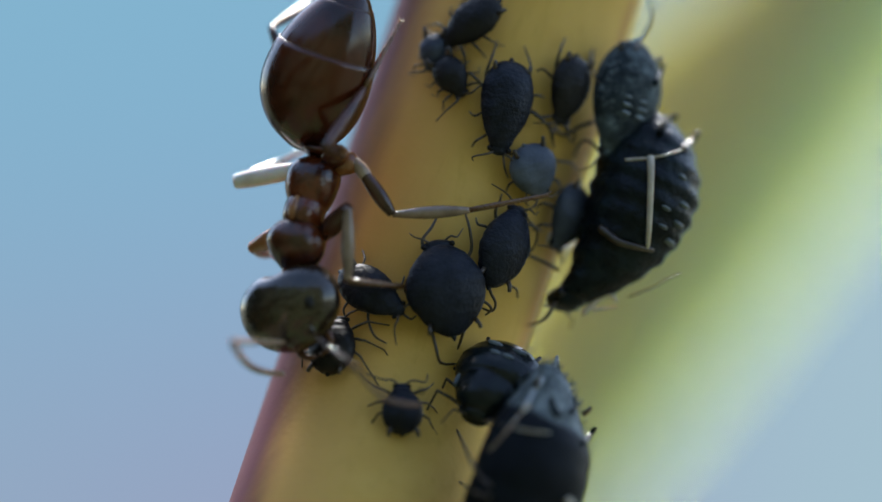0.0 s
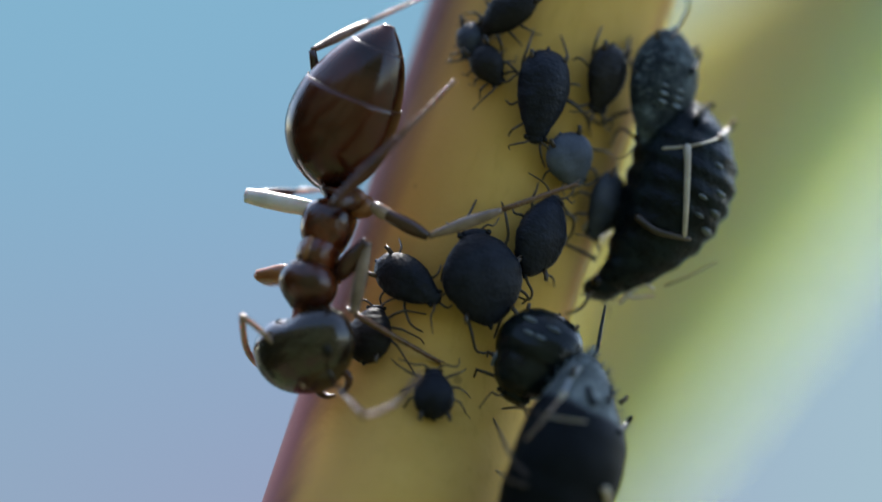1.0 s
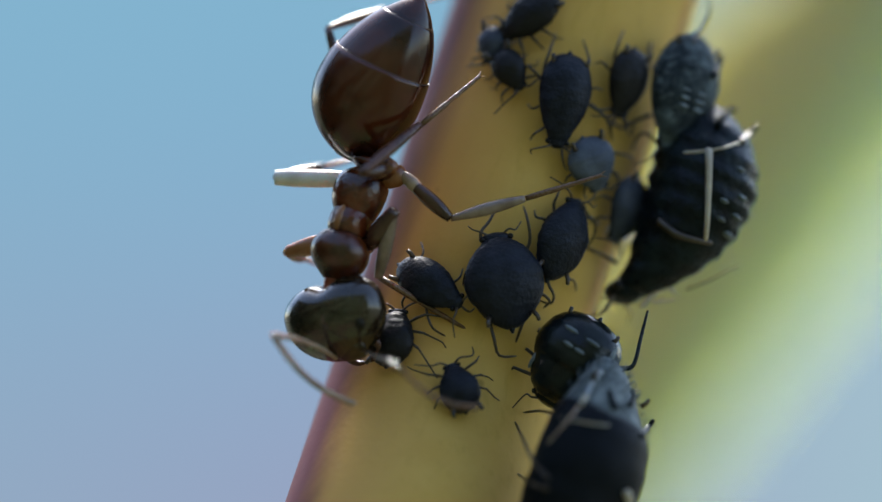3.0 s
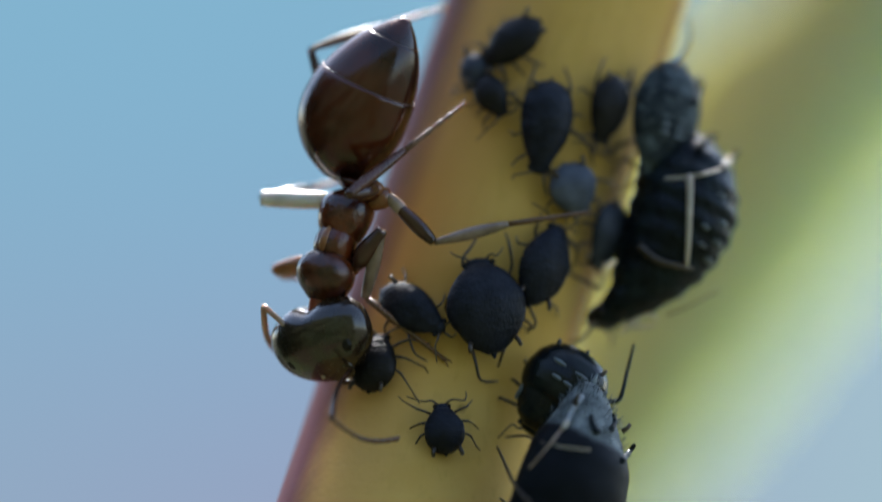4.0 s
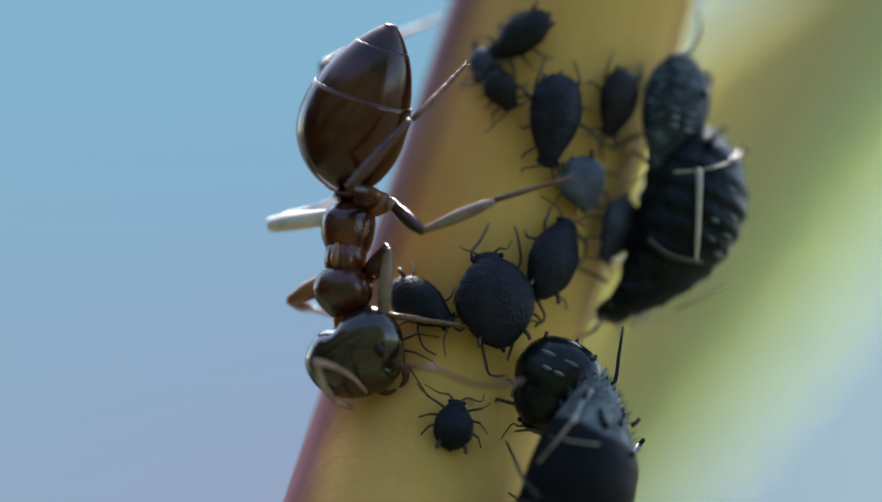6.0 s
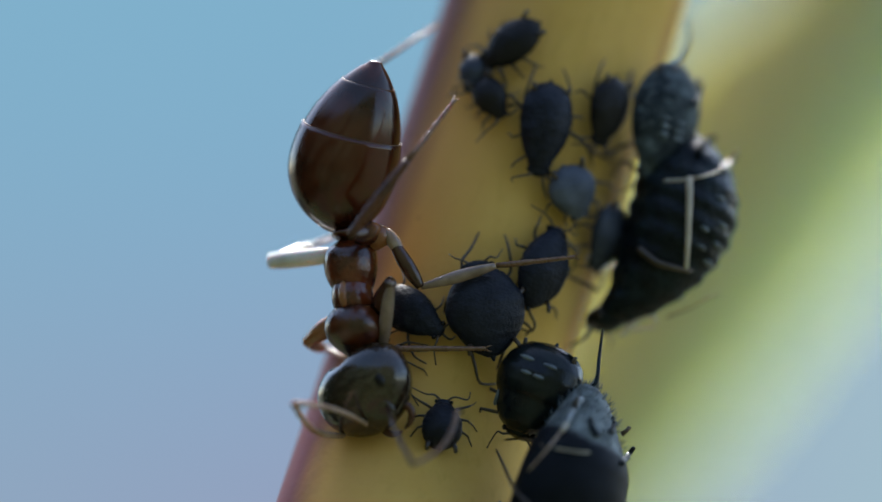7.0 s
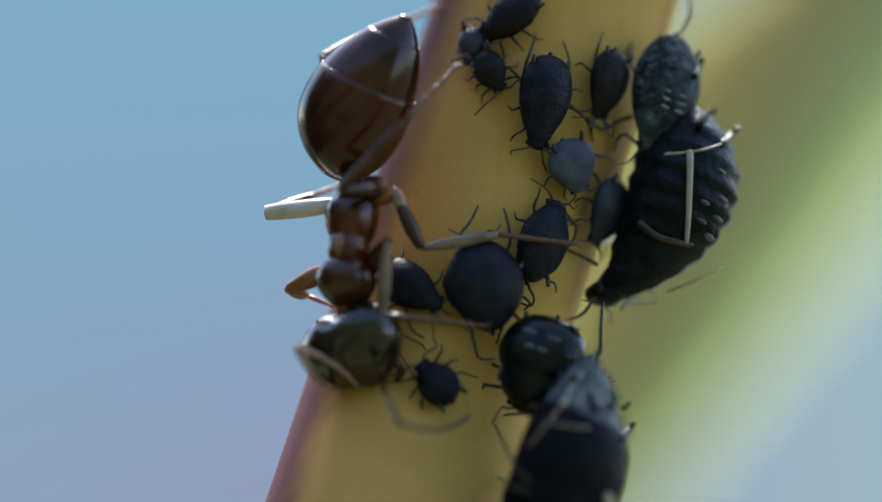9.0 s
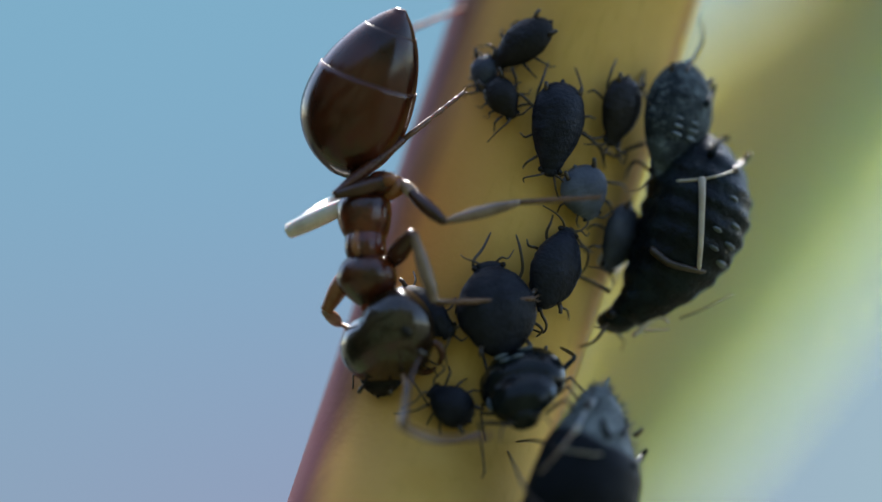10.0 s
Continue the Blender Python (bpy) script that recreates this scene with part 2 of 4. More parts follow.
def tube(points, radii, n=8, bm=None):
    """A round tube along points in space."""
    bm = bm or bmesh.new()
    pts = [Vector(p) for p in points]
    loops, side = [], None
    for i, p in enumerate(pts):
        d = (pts[min(i + 1, len(pts) - 1)] - pts[max(i - 1, 0)]).normalized()
        side = (side - d * side.dot(d)).normalized() if side else d.orthogonal().normalized()
        up = d.cross(side)
        loops.append([bm.verts.new(p + radii[i] * (side * math.cos(2 * math.pi * k / n) + up * math.sin(2 * math.pi * k / n))) for k in range(n)])
    for a, b in zip(loops, loops[1:]):
        for k in range(n):
            bm.faces.new((a[k], a[(k + 1) % n], b[(k + 1) % n], b[k]))
    bm.faces.new(loops[0])
    bm.faces.new(loops[-1][::-1])
    return bm


def curve_points(keys, steps=14):
    keys = [Vector(k) for k in keys]
    p = [keys[0]] + keys + [keys[-1]]
    out, spans = [], len(keys) - 1
    for s in range(steps + 1):
        u = s / steps * spans
        i = min(int(u), spans - 1)
        f = u - i
        a, b, c, d = p[i:i + 4]
        out.append(0.5 * (2 * b + (c - a) * f + (2 * a - 5 * b + 4 * c - d) * f * f + (3 * b - a - 3 * c + d) * f ** 3))
    return out


def ball(at, r, stretch=(1, 1, 1), n=14, bm=None):
    bm = bm or bmesh.new()
    bmesh.ops.create_uvsphere(bm, u_segments=n, v_segments=n // 2 + 2, radius=r,
                              matrix=Matrix.Translation(at) @ Matrix.Diagonal((*stretch, 1)))
    return bm


def part(name, bm, mat, parent=None, label="", at=None):
    bmesh.ops.recalc_face_normals(bm, faces=bm.faces)
    bm.transform(Matrix.Scale(MM, 4))
    me = bpy.data.meshes.new(name)
    bm.to_mesh(me)
    bm.free()
    for p in me.polygons:
        p.use_smooth = True
    me.materials.append(mat)
    ob = new(name, me)
    if parent:
        ob.parent = parent
    if at is not None:
        ob.matrix_basis = at
    if label:
        tagged(ob, label)
    return ob


def metres(m):
    """A pose written in millimetres, in metres."""
    m = m.copy()
    m.translation = m.translation * MM
    return m


# ---- setting ----
GROUND = -0.25
bm = bmesh.new()
bmesh.ops.create_grid(bm, x_segments=40, y_segments=40, size=60000)
for vert in bm.verts:
    vert.co.z = 30 * noise.noise(vert.co * 0.0004)
tagged(part("ground", bm, M_SOIL, at=Matrix.Translation((0, 0, GROUND - 0.03))), "grassy brown soil far below the shoot", "ground", kind="structure")
bm = bmesh.new()
bmesh.ops.create_grid(bm, x_segments=2, y_segments=2, size=1000)
bm.transform(pose(0, 0, 0, 90) @ Matrix.Diagonal((0.62, 0.30, 1, 1)))
tagged(part("backdrop", bm, M_SKY, at=Matrix.Translation((0, 1.0, 0.05))), "hazy pale blue sky out of focus", "sky", kind="structure")

# An unseen dark wall is added behind the viewer and to one side to darken reflections; the other side is open sky.
bm = bmesh.new()
rows = []
for i in range(61):
    a = radians(150 + 165 * i / 60)
    row = []
    for j in range(25):
        z = GROUND * 1000 - 40 + 590 * j / 24
        r = 400 + 45 * noise.noise((math.cos(a) * 4, math.sin(a) * 4, z * 0.012)) + 22 * noise.noise((math.cos(a) * 15, math.sin(a) * 15, z * 0.04)) + 30 * (j / 24) ** 2
        top = 1 + 0.12 * noise.noise((math.cos(a) * 6, math.sin(a) * 6, 3.0))
        row.append([bm.verts.new((k * math.cos(a), k * math.sin(a), z * (top if z > 0 else 1))) for k in (r, r + 80)])
    rows.append(row)
for p, q in zip(rows, rows[1:]):
    for j in range(24):
        for k in (0, 1):
            bm.faces.new((p[j][k], q[j][k], q[j + 1][k], p[j + 1][k]))
    bm.faces.new((p[24][0], q[24][0], q[24][1], p[24][1]))
for p in (rows[0], rows[-1]):
    for j in range(24):
        bm.faces.new((p[j][0], p[j + 1][0], p[j + 1][1], p[j][1]))
tagged(part("unseen_wall", bm, M_UNSEEN_WALL), "dark green unseen wall, added to darken reflections", "hedge", kind="structure")

# The shoot: a round stem that leans in the picture plane.
LEAN = math.atan(0.33)
STEM_R = 1.40
AXIS = Vector((math.sin(LEAN), 0, math.cos(LEAN)))
SIDE = Vector((math.cos(LEAN), 0, -math.sin(LEAN)))
STEM_O = Vector((0.338, STEM_R, 0.0))


SLOPE = 0.22


def stem_bend(s):
    """How far the stem leans away from the viewer at s along its axis: its foot is nearer than its top and curves forward."""
    low = max(0.0, -1.2 - s)
    return SLOPE * 14 * math.tanh(s / 14) - 1.2 * (1 - math.exp(-(low / 2.0) ** 2))


def lean_y(x, z):
    """The same lean at a place in the picture plane."""
    return stem_bend((Vector((x, 0, z)) - Vector((STEM_O.x, 0, 0))).dot(AXIS))


def leaned(m):
    """A pose turned with the stem's lean about its own place."""
    r = Matrix.Rotation(math.atan(SLOPE), 4, SIDE)
    if (r @ AXIS).y < 0:
        r = r.inverted()
    out = r @ m
    out.translation = m.translation
    return out


def build_shoot():
    root = tagged(new("plant_shoot"), "yellow-olive plant shoot with a red flushed flank", "plant stem")
    turn = Matrix.Rotation(LEAN, 4, "Y")
    root.matrix_basis = metres(Matrix.Translation(STEM_O) @ turn)
    bm = bmesh.new()
    n, loops = 80, []
    zs = [-262 + 6 * i for i in range(41)] + [-16 + 0.4 * i for i in range(81)] + [20, 26, 34, 40]
    for z in zs:
        ring = []
        grow = 1 + (0.25 * min(1, max(0, -z - 20) / 150))
        for i in range(n):
            a = 2 * math.pi * i / n
            r = STEM_R * grow + 0.018 * noise.noise((math.cos(a) * 1.5, math.sin(a) * 1.5, z * 0.35))
            ring.append(bm.verts.new((r * math.cos(a), r * math.sin(a) + stem_bend(z), z)))
        loops.append(ring)
    for a, b in zip(loops, loops[1:]):
        for i in range(n):
            bm.faces.new((a[i], a[(i + 1) % n], b[(i + 1) % n], b[i]))
    bm.faces.new(loops[-1])
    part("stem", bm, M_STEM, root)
    # a broad leaf far behind on a long stalk
    inv = (Matrix.Translation(STEM_O) @ turn).inverted()
    base, tip = Vector((-1.57, 28, -9.34)), Vector((10.04, 28, 10.15))
    along = (tip - base).normalized()
    across = Vector((along.z, 0, -along.x))
    length = (tip - base).length
    bm = bmesh.new()
    rows, cols, th = 40, 20, 0.19
    top, low = [], []
    for i in range(rows + 1):
        u = i / rows
        w = 0.324 + 2.106 * math.sin(math.pi * u * 0.6) ** 1.3 * (1 if u < 0.8 else 1 - ((u - 0.8) / 0.2) ** 2 * 0.97)
        t_row, l_row = [], []
        for j in range(cols + 1):
            s = j / cols * 2 - 1
            slim = 1.25 - 0.58 * min(1, max(0, (u - 0.58) / 0.12)) if s < 0 else 1.14
            c = base + along * (u * length) + across * (s * w * slim) + Vector((0, 0.25 * abs(s) ** 1.5 * w - 0.27 * math.exp(-(s * 7) ** 2), 0))
            k = th * (1 - 0.8 * abs(s) ** 3)
            t_row.append(bm.verts.new(inv @ (c + Vector((0, -k, 0)))))
            l_row.append(bm.verts.new(inv @ (c + Vector((0, k, 0)))))
        top.append(t_row)
        low.append(l_row)
    for grid in (top, low):
        for i in range(rows):
            for j in range(cols):
                bm.faces.new((grid[i][j], grid[i][j + 1], grid[i + 1][j + 1], grid[i + 1][j]))
    for i in range(rows):
        for j in (0, cols):
            bm.faces.new((top[i][j], top[i + 1][j], low[i + 1][j], low[i][j]))
    for i in (0, rows):
        for j in range(cols):
            bm.faces.new((top[i][j], top[i][j + 1], low[i][j + 1], low[i][j]))
    leaf = part("leaf", bm, M_LEAF, root, "smooth yellow-green leaf")
    stalk = [inv @ p for p in curve_points([STEM_O + AXIS * -70 + Vector((0, stem_bend(-70) + 1, 0)), (-20, 8, -48), (-7, 25, -22), base + along * 0.8], 24)]
    part("leaf_stalk", tube(stalk, [0.5 - 0.007 * i for i in range(25)], 16), M_LEAF, leaf)
    return root


build_shoot()


# ---- aphids ----
def perch(x, z, heading, height, lift=0.0, phi=None, pitch=0.0):
    """A pose on the stem for a body whose middle shows at x, z: y points to its head, z away from the stem.
    heading: degrees in the picture plane, 0 to the right, 90 up."""
    u = (Vector((x, 0, z)) - Vector((STEM_O.x, 0, 0))).dot(SIDE)
    s = (Vector((x, 0, z)) - Vector((STEM_O.x, 0, 0))).dot(AXIS)
    if phi is None:
        phi = math.asin(max(-0.985, min(0.985, u / (STEM_R + height / 2))))
    normal = SIDE * math.sin(phi) + Vector((0, -1, 0)) * math.cos(phi)
    a = radians(heading)
    f = Vector((math.cos(a), 0, math.sin(a)))
    f = (f - normal * f.dot(normal)).normalized()
    m = Matrix((f.cross(normal), f, normal)).transposed().to_4x4()
    m.translation = STEM_O + AXIS * (s - 0.5 * height * math.sin(math.atan(SLOPE))) + normal * (STEM_R + lift) + Vector((0, stem_bend(s), 0))
    m = leaned(m)
    if pitch:
        m = m @ pose(0, 0, 0, pitch)
    return m


def drop(x, y, turn):
    """How far the round stem falls away under a foot."""
    w = min(abs(x * math.cos(turn) + y * math.sin(turn)), STEM_R * 0.97)
    return -(STEM_R - math.sqrt(STEM_R ** 2 - w * w))


def aphid_body(root, ln, wd, ht, mat, ridges, clear, plump, arch=0.0, flat=0.55, outline=None):
    keys = []
    for i in range(41):
        u = i / 40
        y = -0.5 * ln + u * 0.955 * ln
        e = max(0.0, math.sin(math.pi * (u * 0.97 + 0.02) ** plump)) ** 0.60
        if outline:
            e = float(np.interp(u, [p[0] for p in outline], [p[1] for p in outline]))
        w = 1 + ridges * math.cos(u * math.pi * 2 * 9)
        keys.append((y, max(0.01, 0.5 * wd * e * w), max(0.01, 0.5 * ht * e * w), clear + ht * 0.5 * (0.86 + 0.14 * e) + arch * (1 - (2 * y / ln) ** 2)))
    bm = loft(keys, 32)
    for vert in bm.verts:
        vert.co += Vector((1, 1, 1)) * (0.012 * noise.noise(vert.co * 5) + 0.008 * noise.noise(vert.co * 14))
        low = clear + ht * 0.36 + arch * (1 - (2 * vert.co.y / ln) ** 2)
        if vert.co.z < low:
            vert.co.z += (low - vert.co.z) * flat
    part("abdomen", bm, mat, root)
    za = arch * (1 - 0.72 ** 2)
    bm = loft(smooth_rings([(0.26 * ln, 0.20 * wd, 0.17 * ht, clear + 0.46 * ht + za), (0.33 * ln, 0.25 * wd, 0.21 * ht, clear + 0.46 * ht + za),
                            (0.40 * ln, 0.21 * wd, 0.19 * ht, clear + 0.42 * ht + za * 0.8), (0.44 * ln, 0.16 * wd, 0.14 * ht, clear + 0.38 * ht + za * 0.6)], 12), 22)
    part("thorax", bm, mat, root)
    za = arch * 0.2
    bm = loft(smooth_rings([(0.40 * ln, 0.16 * wd, 0.15 * ht, clear + 0.38 * ht + za * 2), (0.45 * ln, 0.17 * wd, 0.16 * ht, clear + 0.36 * ht + za),
                            (0.49 * ln, 0.15 * wd, 0.13 * ht, clear + 0.34 * ht + za * 0.5), (0.51 * ln, 0.05 * wd, 0.05 * ht, clear + 0.33 * ht)], 10), 18)
    return part("head", bm, mat, root)


def build_aphid(rng, ln, wd, ht, mat, label, turn=0.0, limb=None, ridges=0.005, plump=0.85, reach=1.0, feelers=1.0, clear=0.05, legs=True, arch=0.0, flat=0.55, outline=None, group="aphids on the shoot"):
    """An aphid with its middle over the origin, head towards y, standing on the stem."""
    root = tagged(new("aphid"), label, "aphid", group)
    limb = limb or M_LIMB
    head = aphid_body(root, ln, wd, ht, mat, ridges, clear, plump, arch, flat, outline)
    for sx in (-1, 1):
        part("eye", ball((sx * 0.18 * wd, 0.45 * ln, clear + 0.41 * ht), 0.022 * ln + 0.012, n=10), M_EYE, head)
        b = Vector((sx * 0.09 * wd, 0.48 * ln, clear + 0.38 * ht))
        reachy = ln * 0.34 * feelers
        pts = curve_points([b, b + Vector((sx * 0.08, 0.05, 0.04)), b + Vector((sx * (0.15 + 0.1 * rng.random()), reachy * (0.1 + 0.5 * rng.random()), 0.04)),
                            b + Vector((sx * (0.20 + 0.2 * rng.random()), reachy * (0.4 + 0.5 * rng.random()), -0.02))], 12)
        part("antenna", tube(pts, [0.017 - 0.0008 * i for i in range(13)], 6), limb, head)
        bs = Vector((sx * 0.28 * wd, -0.36 * ln, clear + 0.62 * ht + arch * 0.48))
        part("cornicle", tube([bs, bs + Vector((sx * 0.03, -0.06, 0.03)), bs + Vector((sx * 0.04, -0.12, 0.05))], [0.032, 0.027, 0.024], 8), M_LIMB, root)
        for k, (y, sweep) in enumerate(((0.30, 0.55), (0.16, -0.15), (0.02, -0.75))):
            if not legs:
                break
            hip = Vector((sx * 0.22 * wd, y * ln, clear + 0.22 * ht))
            out = (0.16 + 0.08 * rng.random()) * reach
            knee = Vector((sx * (0.42 * wd + out * 0.75), y * ln + sweep * (0.16 + 0.10 * rng.random()) * reach, clear + ht * (0.34 + 0.14 * rng.random())))
            fx = sx * (0.45 * wd + out * (1.2 + 0.5 * rng.random()))
            fy = y * ln + sweep * (0.30 + 0.30 * rng.random()) * reach
            foot = Vector((fx, fy, drop(fx, fy, turn) + 0.012))
            toe = foot + Vector((sx * 0.05, 0.06 * (1 if sweep > 0 else -1), 0.0))
            toe.z = drop(toe.x, toe.y, turn) + 0.010
            pts = [hip, hip.lerp(knee, 0.5) + Vector((0, 0, 0.02)), knee, knee.lerp(foot, 0.35), foot, toe]
            slim = min(1.0, 0.45 + 0.45 * ln)
            part("leg", tube(pts, [r * slim for r in (0.022, 0.024, 0.020, 0.015, 0.012, 0.009)], 7), limb, root)
    part("cauda", tube([(0, -0.46 * ln, clear + 0.44 * ht), (0, -0.51 * ln, clear + 0.45 * ht), (0, -0.55 * ln, clear + 0.46 * ht)], [0.05, 0.035, 0.012], 8), mat, root)
    return root


LIMB_MATERIALS = {"dark": M_LIMB, "pale": M_LIMBPALE, "gloss": M_BLACK, "hook": M_HOOK, "rosy": M_LEGPALE, "film": M_WING}


def stem_side(x, z):
    """Distance of x, z from the stem's axis in the picture plane."""
    return (Vector((x, 0, z)) - Vector((STEM_O.x, 0, 0))).dot(SIDE)


def stem_front(x, z):
    """Depth of the stem's skin at x, z."""
    u = (Vector((x, 0, z)) - Vector((STEM_O.x, 0, 0))).dot(SIDE)
    s = (Vector((x, 0, z)) - Vector((STEM_O.x, 0, 0))).dot(AXIS)
    return STEM_O.y + stem_bend(s) - math.sqrt(max(0.0, STEM_R ** 2 - min(abs(u), STEM_R) ** 2))


def front_of(root, base):
    """A function for the depth of a thing's body at x, z, seen from the front."""
    body = [c for c in root.children if c.name.startswith("abdomen")][0].data
    tree = BVHTree.FromPolygons([base @ (v.co / MM) for v in body.vertices], [tuple(p.vertices) for p in body.polygons])

    def depth(x, z, other):
        hit = tree.ray_cast(Vector((x, -8, z)), Vector((0, 1, 0)))[0]
        return hit.y if hit else other
    return depth


def add_limbs(root, base, limbs, depth=None):
    """Legs of a resting aphid from their lines in the picture plane; the last point stands on the stem."""
    inv = base.inverted()
    skin = front_of(root, base)
    for code, thick, *line in limbs:
        pts = []
        for i, (x, z) in enumerate(line):
            f = i / (len(line) - 1)
            if depth is None:
                y = stem_front(x, z) - 0.03 - 0.22 * math.sin(math.pi * (0.25 + 0.75 * f))
            else:
                far = depth + lean_y(x, z)
                y = min(far, skin(x, z, far) - thick * 0.8)
                if i == len(line) - 1 and code == "dark" and abs(stem_side(x, z)) < STEM_R * 0.95:
                    y = stem_front(x, z) - 0.01
            pts.append(inv @ Vector((x, y, z)))
        if depth is None:
            pts.insert(0, pts[0].lerp(Vector((0, 0, 0.15)), 0.4))
        pts = curve_points(pts, 12)
        r = [thick * (1.0 if code != "dark" else 1.1) * (1.0 - 0.45 * (i / 12)) for i in range(13)]
        r[0], r[12] = r[0] * 0.7, r[12] * 0.6
        part("leg", tube(pts, r, 8), LIMB_MATERIALS[code], root)


def stem_turn(heading):
    """Angle between a body's axis and the stem's."""
    return radians(heading) - (math.pi / 2 - LEAN)


# limb lines: kind, half thickness, then points x, z
GIANT_LIMBS = (
    ('pale', 0.050, (2.93, 1.26), (2.93, 1.01), (2.91, 0.48), (2.89, 0.16)),
    ('dark', 0.050, (2.32, 0.42), (2.53, 0.25), (2.77, 0.18), (2.97, 0.14)),
    ('pale', 0.022, (2.63, 1.22), (2.9, 1.24), (3.15, 1.29), (3.35, 1.36)),
    ('dark', 0.046, (3.33, 1.35), (3.44, 1.44), (3.55, 1.57)),
    ('hook', 0.050, (3.04, 1.53), (3.11, 1.66), (3.19, 1.73), (3.29, 1.76)),
    ('dark', 0.012, (2.67, -0.42), (2.97, -0.3), (3.15, -0.2), (3.32, -0.13)),
    ('pale', 0.036, (2.12, -0.63), (2.3, -0.46), (2.45, -0.4), (2.55, -0.47)),
    ('pale', 0.026, (2.25, -0.56), (2.4, -0.55), (2.55, -0.54)),
    ('dark', 0.026, (1.85, -0.1), (1.67, -0), (1.45, 0.1)),
    ('dark', 0.024, (1.81, -0.46), (1.67, -0.67), (1.48, -0.76)),
)
# glints on the giant's flank, painted as pale blobs: kind, size, place
GIANT_GLINTS = (
    ('pale', 0.050, (3.32, 0.68), (3.32, 0.68)),
    ('pale', 0.055, (3.25, 0.45), (3.25, 0.45)),
    ('pale', 0.055, (3.15, 0.24), (3.15, 0.24)),
    ('pale', 0.042, (3.11, 0.64), (3.11, 0.64)),
    ('pale', 0.042, (3.07, 0.42), (3.07, 0.42)),
    ('pale', 0.040, (3.31, 1.01), (3.31, 1.01)),
)
PLUMP_LIMBS = (
    ('dark', 0.022, (0.97, 2.21), (1.04, 2.44), (1.11, 2.65)),
    ('dark', 0.022, (0.95, 2.08), (0.79, 2.24), (0.71, 2.26)),
    ('dark', 0.018, (0.93, 1.78), (0.83, 1.74), (0.77, 1.8)),
    ('dark', 0.020, (0.99, 1.53), (0.85, 1.44), (0.8, 1.37)),
    ('dark', 0.020, (1.41, 2.16), (1.51, 2.29), (1.43, 2.58)),
    ('dark', 0.020, (1.45, 1.94), (1.57, 1.99), (1.67, 1.97)),
    ('dark', 0.024, (1.43, 1.82), (1.6, 1.73), (1.73, 1.6), (1.78, 1.41)),
    ('dark', 0.018, (1.17, 1.33), (1.19, 1.12), (1.24, 1)),
)
OVAL_LIMBS = (
    ('dark', 0.020, (1.81, 2.34), (1.87, 2.56), (1.93, 2.69)),
    ('dark', 0.020, (1.75, 2.22), (1.65, 2.3), (1.57, 2.28)),
    ('dark', 0.018, (2.09, 2.26), (2.21, 2.4), (2.25, 2.54)),
    ('dark', 0.020, (1.79, 1.77), (1.64, 1.73), (1.52, 1.82)),
    ('dark', 0.018, (1.97, 1.7), (1.93, 1.57), (2.01, 1.44)),
    ('dark', 0.018, (1.84, 1.69), (1.77, 1.52), (1.79, 1.37)),
)
SLATE_LIMBS = (
    ('dark', 0.020, (1.64, 1.26), (1.84, 1.21), (2.01, 1.18), (2.07, 1.06)),
    ('dark', 0.018, (1.69, 1.01), (1.83, 0.98), (1.87, 0.89)),
    ('dark', 0.018, (1.37, 1.21), (1.3, 1.29), (1.21, 1.26)),
    ('dark', 0.018, (1.35, 0.98), (1.25, 0.93), (1.21, 0.84)),
    ('dark', 0.016, (1.48, 0.89), (1.44, 0.74), (1.48, 0.66)),
    ('dark', 0.018, (1.6, 1.29), (1.67, 1.41), (1.65, 1.5)),
)
BESIDE_LIMBS = (
    ('pale', 0.026, (1.71, 0.26), (1.81, 0.16), (1.97, 0.18), (2.05, 0.28)),
    ('pale', 0.022, (1.96, 0.18), (1.91, 0.05), (1.88, -0)),
    ('dark', 0.020, (1.75, 0.68), (1.64, 0.7), (1.56, 0.64)),
    ('dark', 0.020, (1.73, 0.44), (1.63, 0.45), (1.53, 0.38)),
    ('dark', 0.018, (2.05, 0.86), (2.12, 0.97), (2.11, 1.06)),
    ('dark', 0.018, (1.87, 0.89), (1.79, 0.98), (1.71, 0.97)),
)
SLENDER_LIMBS = (
    ('dark', 0.020, (1.08, 0.6), (1.13, 0.72), (1.16, 0.82)),
    ('dark', 0.022, (1.37, 0.66), (1.49, 0.48), (1.64, 0.37)),
    ('dark', 0.022, (1.4, 0.45), (1.57, 0.4), (1.56, 0.21), (1.45, 0.08)),
    ('dark', 0.020, (1.01, -0.32), (1.08, -0.48), (1.04, -0.58), (0.91, -0.54)),
    ('dark', 0.020, (0.97, 0.42), (0.87, 0.45), (0.85, 0.53)),
    ('dark', 0.018, (1.24, -0.26), (1.33, -0.32), (1.35, -0.43)),
)
BROAD_LIMBS = (
    ('dark', 0.024, (0.25, 0.12), (0.21, 0.26), (0.32, 0.41), (0.42, 0.61)),
    ('dark', 0.022, (0.79, 0.14), (0.77, 0.4), (0.72, 0.58)),
    ('dark', 0.022, (0.12, -0.15), (0.04, -0.2), (0, -0.36)),
    ('dark', 0.024, (0.32, -0.76), (0.37, -1), (0.43, -1.19), (0.63, -1.2)),
    ('dark', 0.024, (0.73, -0.7), (0.68, -0.88), (0.63, -1.03)),
    ('dark', 0.022, (0.93, -0.46), (1.03, -0.55), (0.96, -0.63)),
)
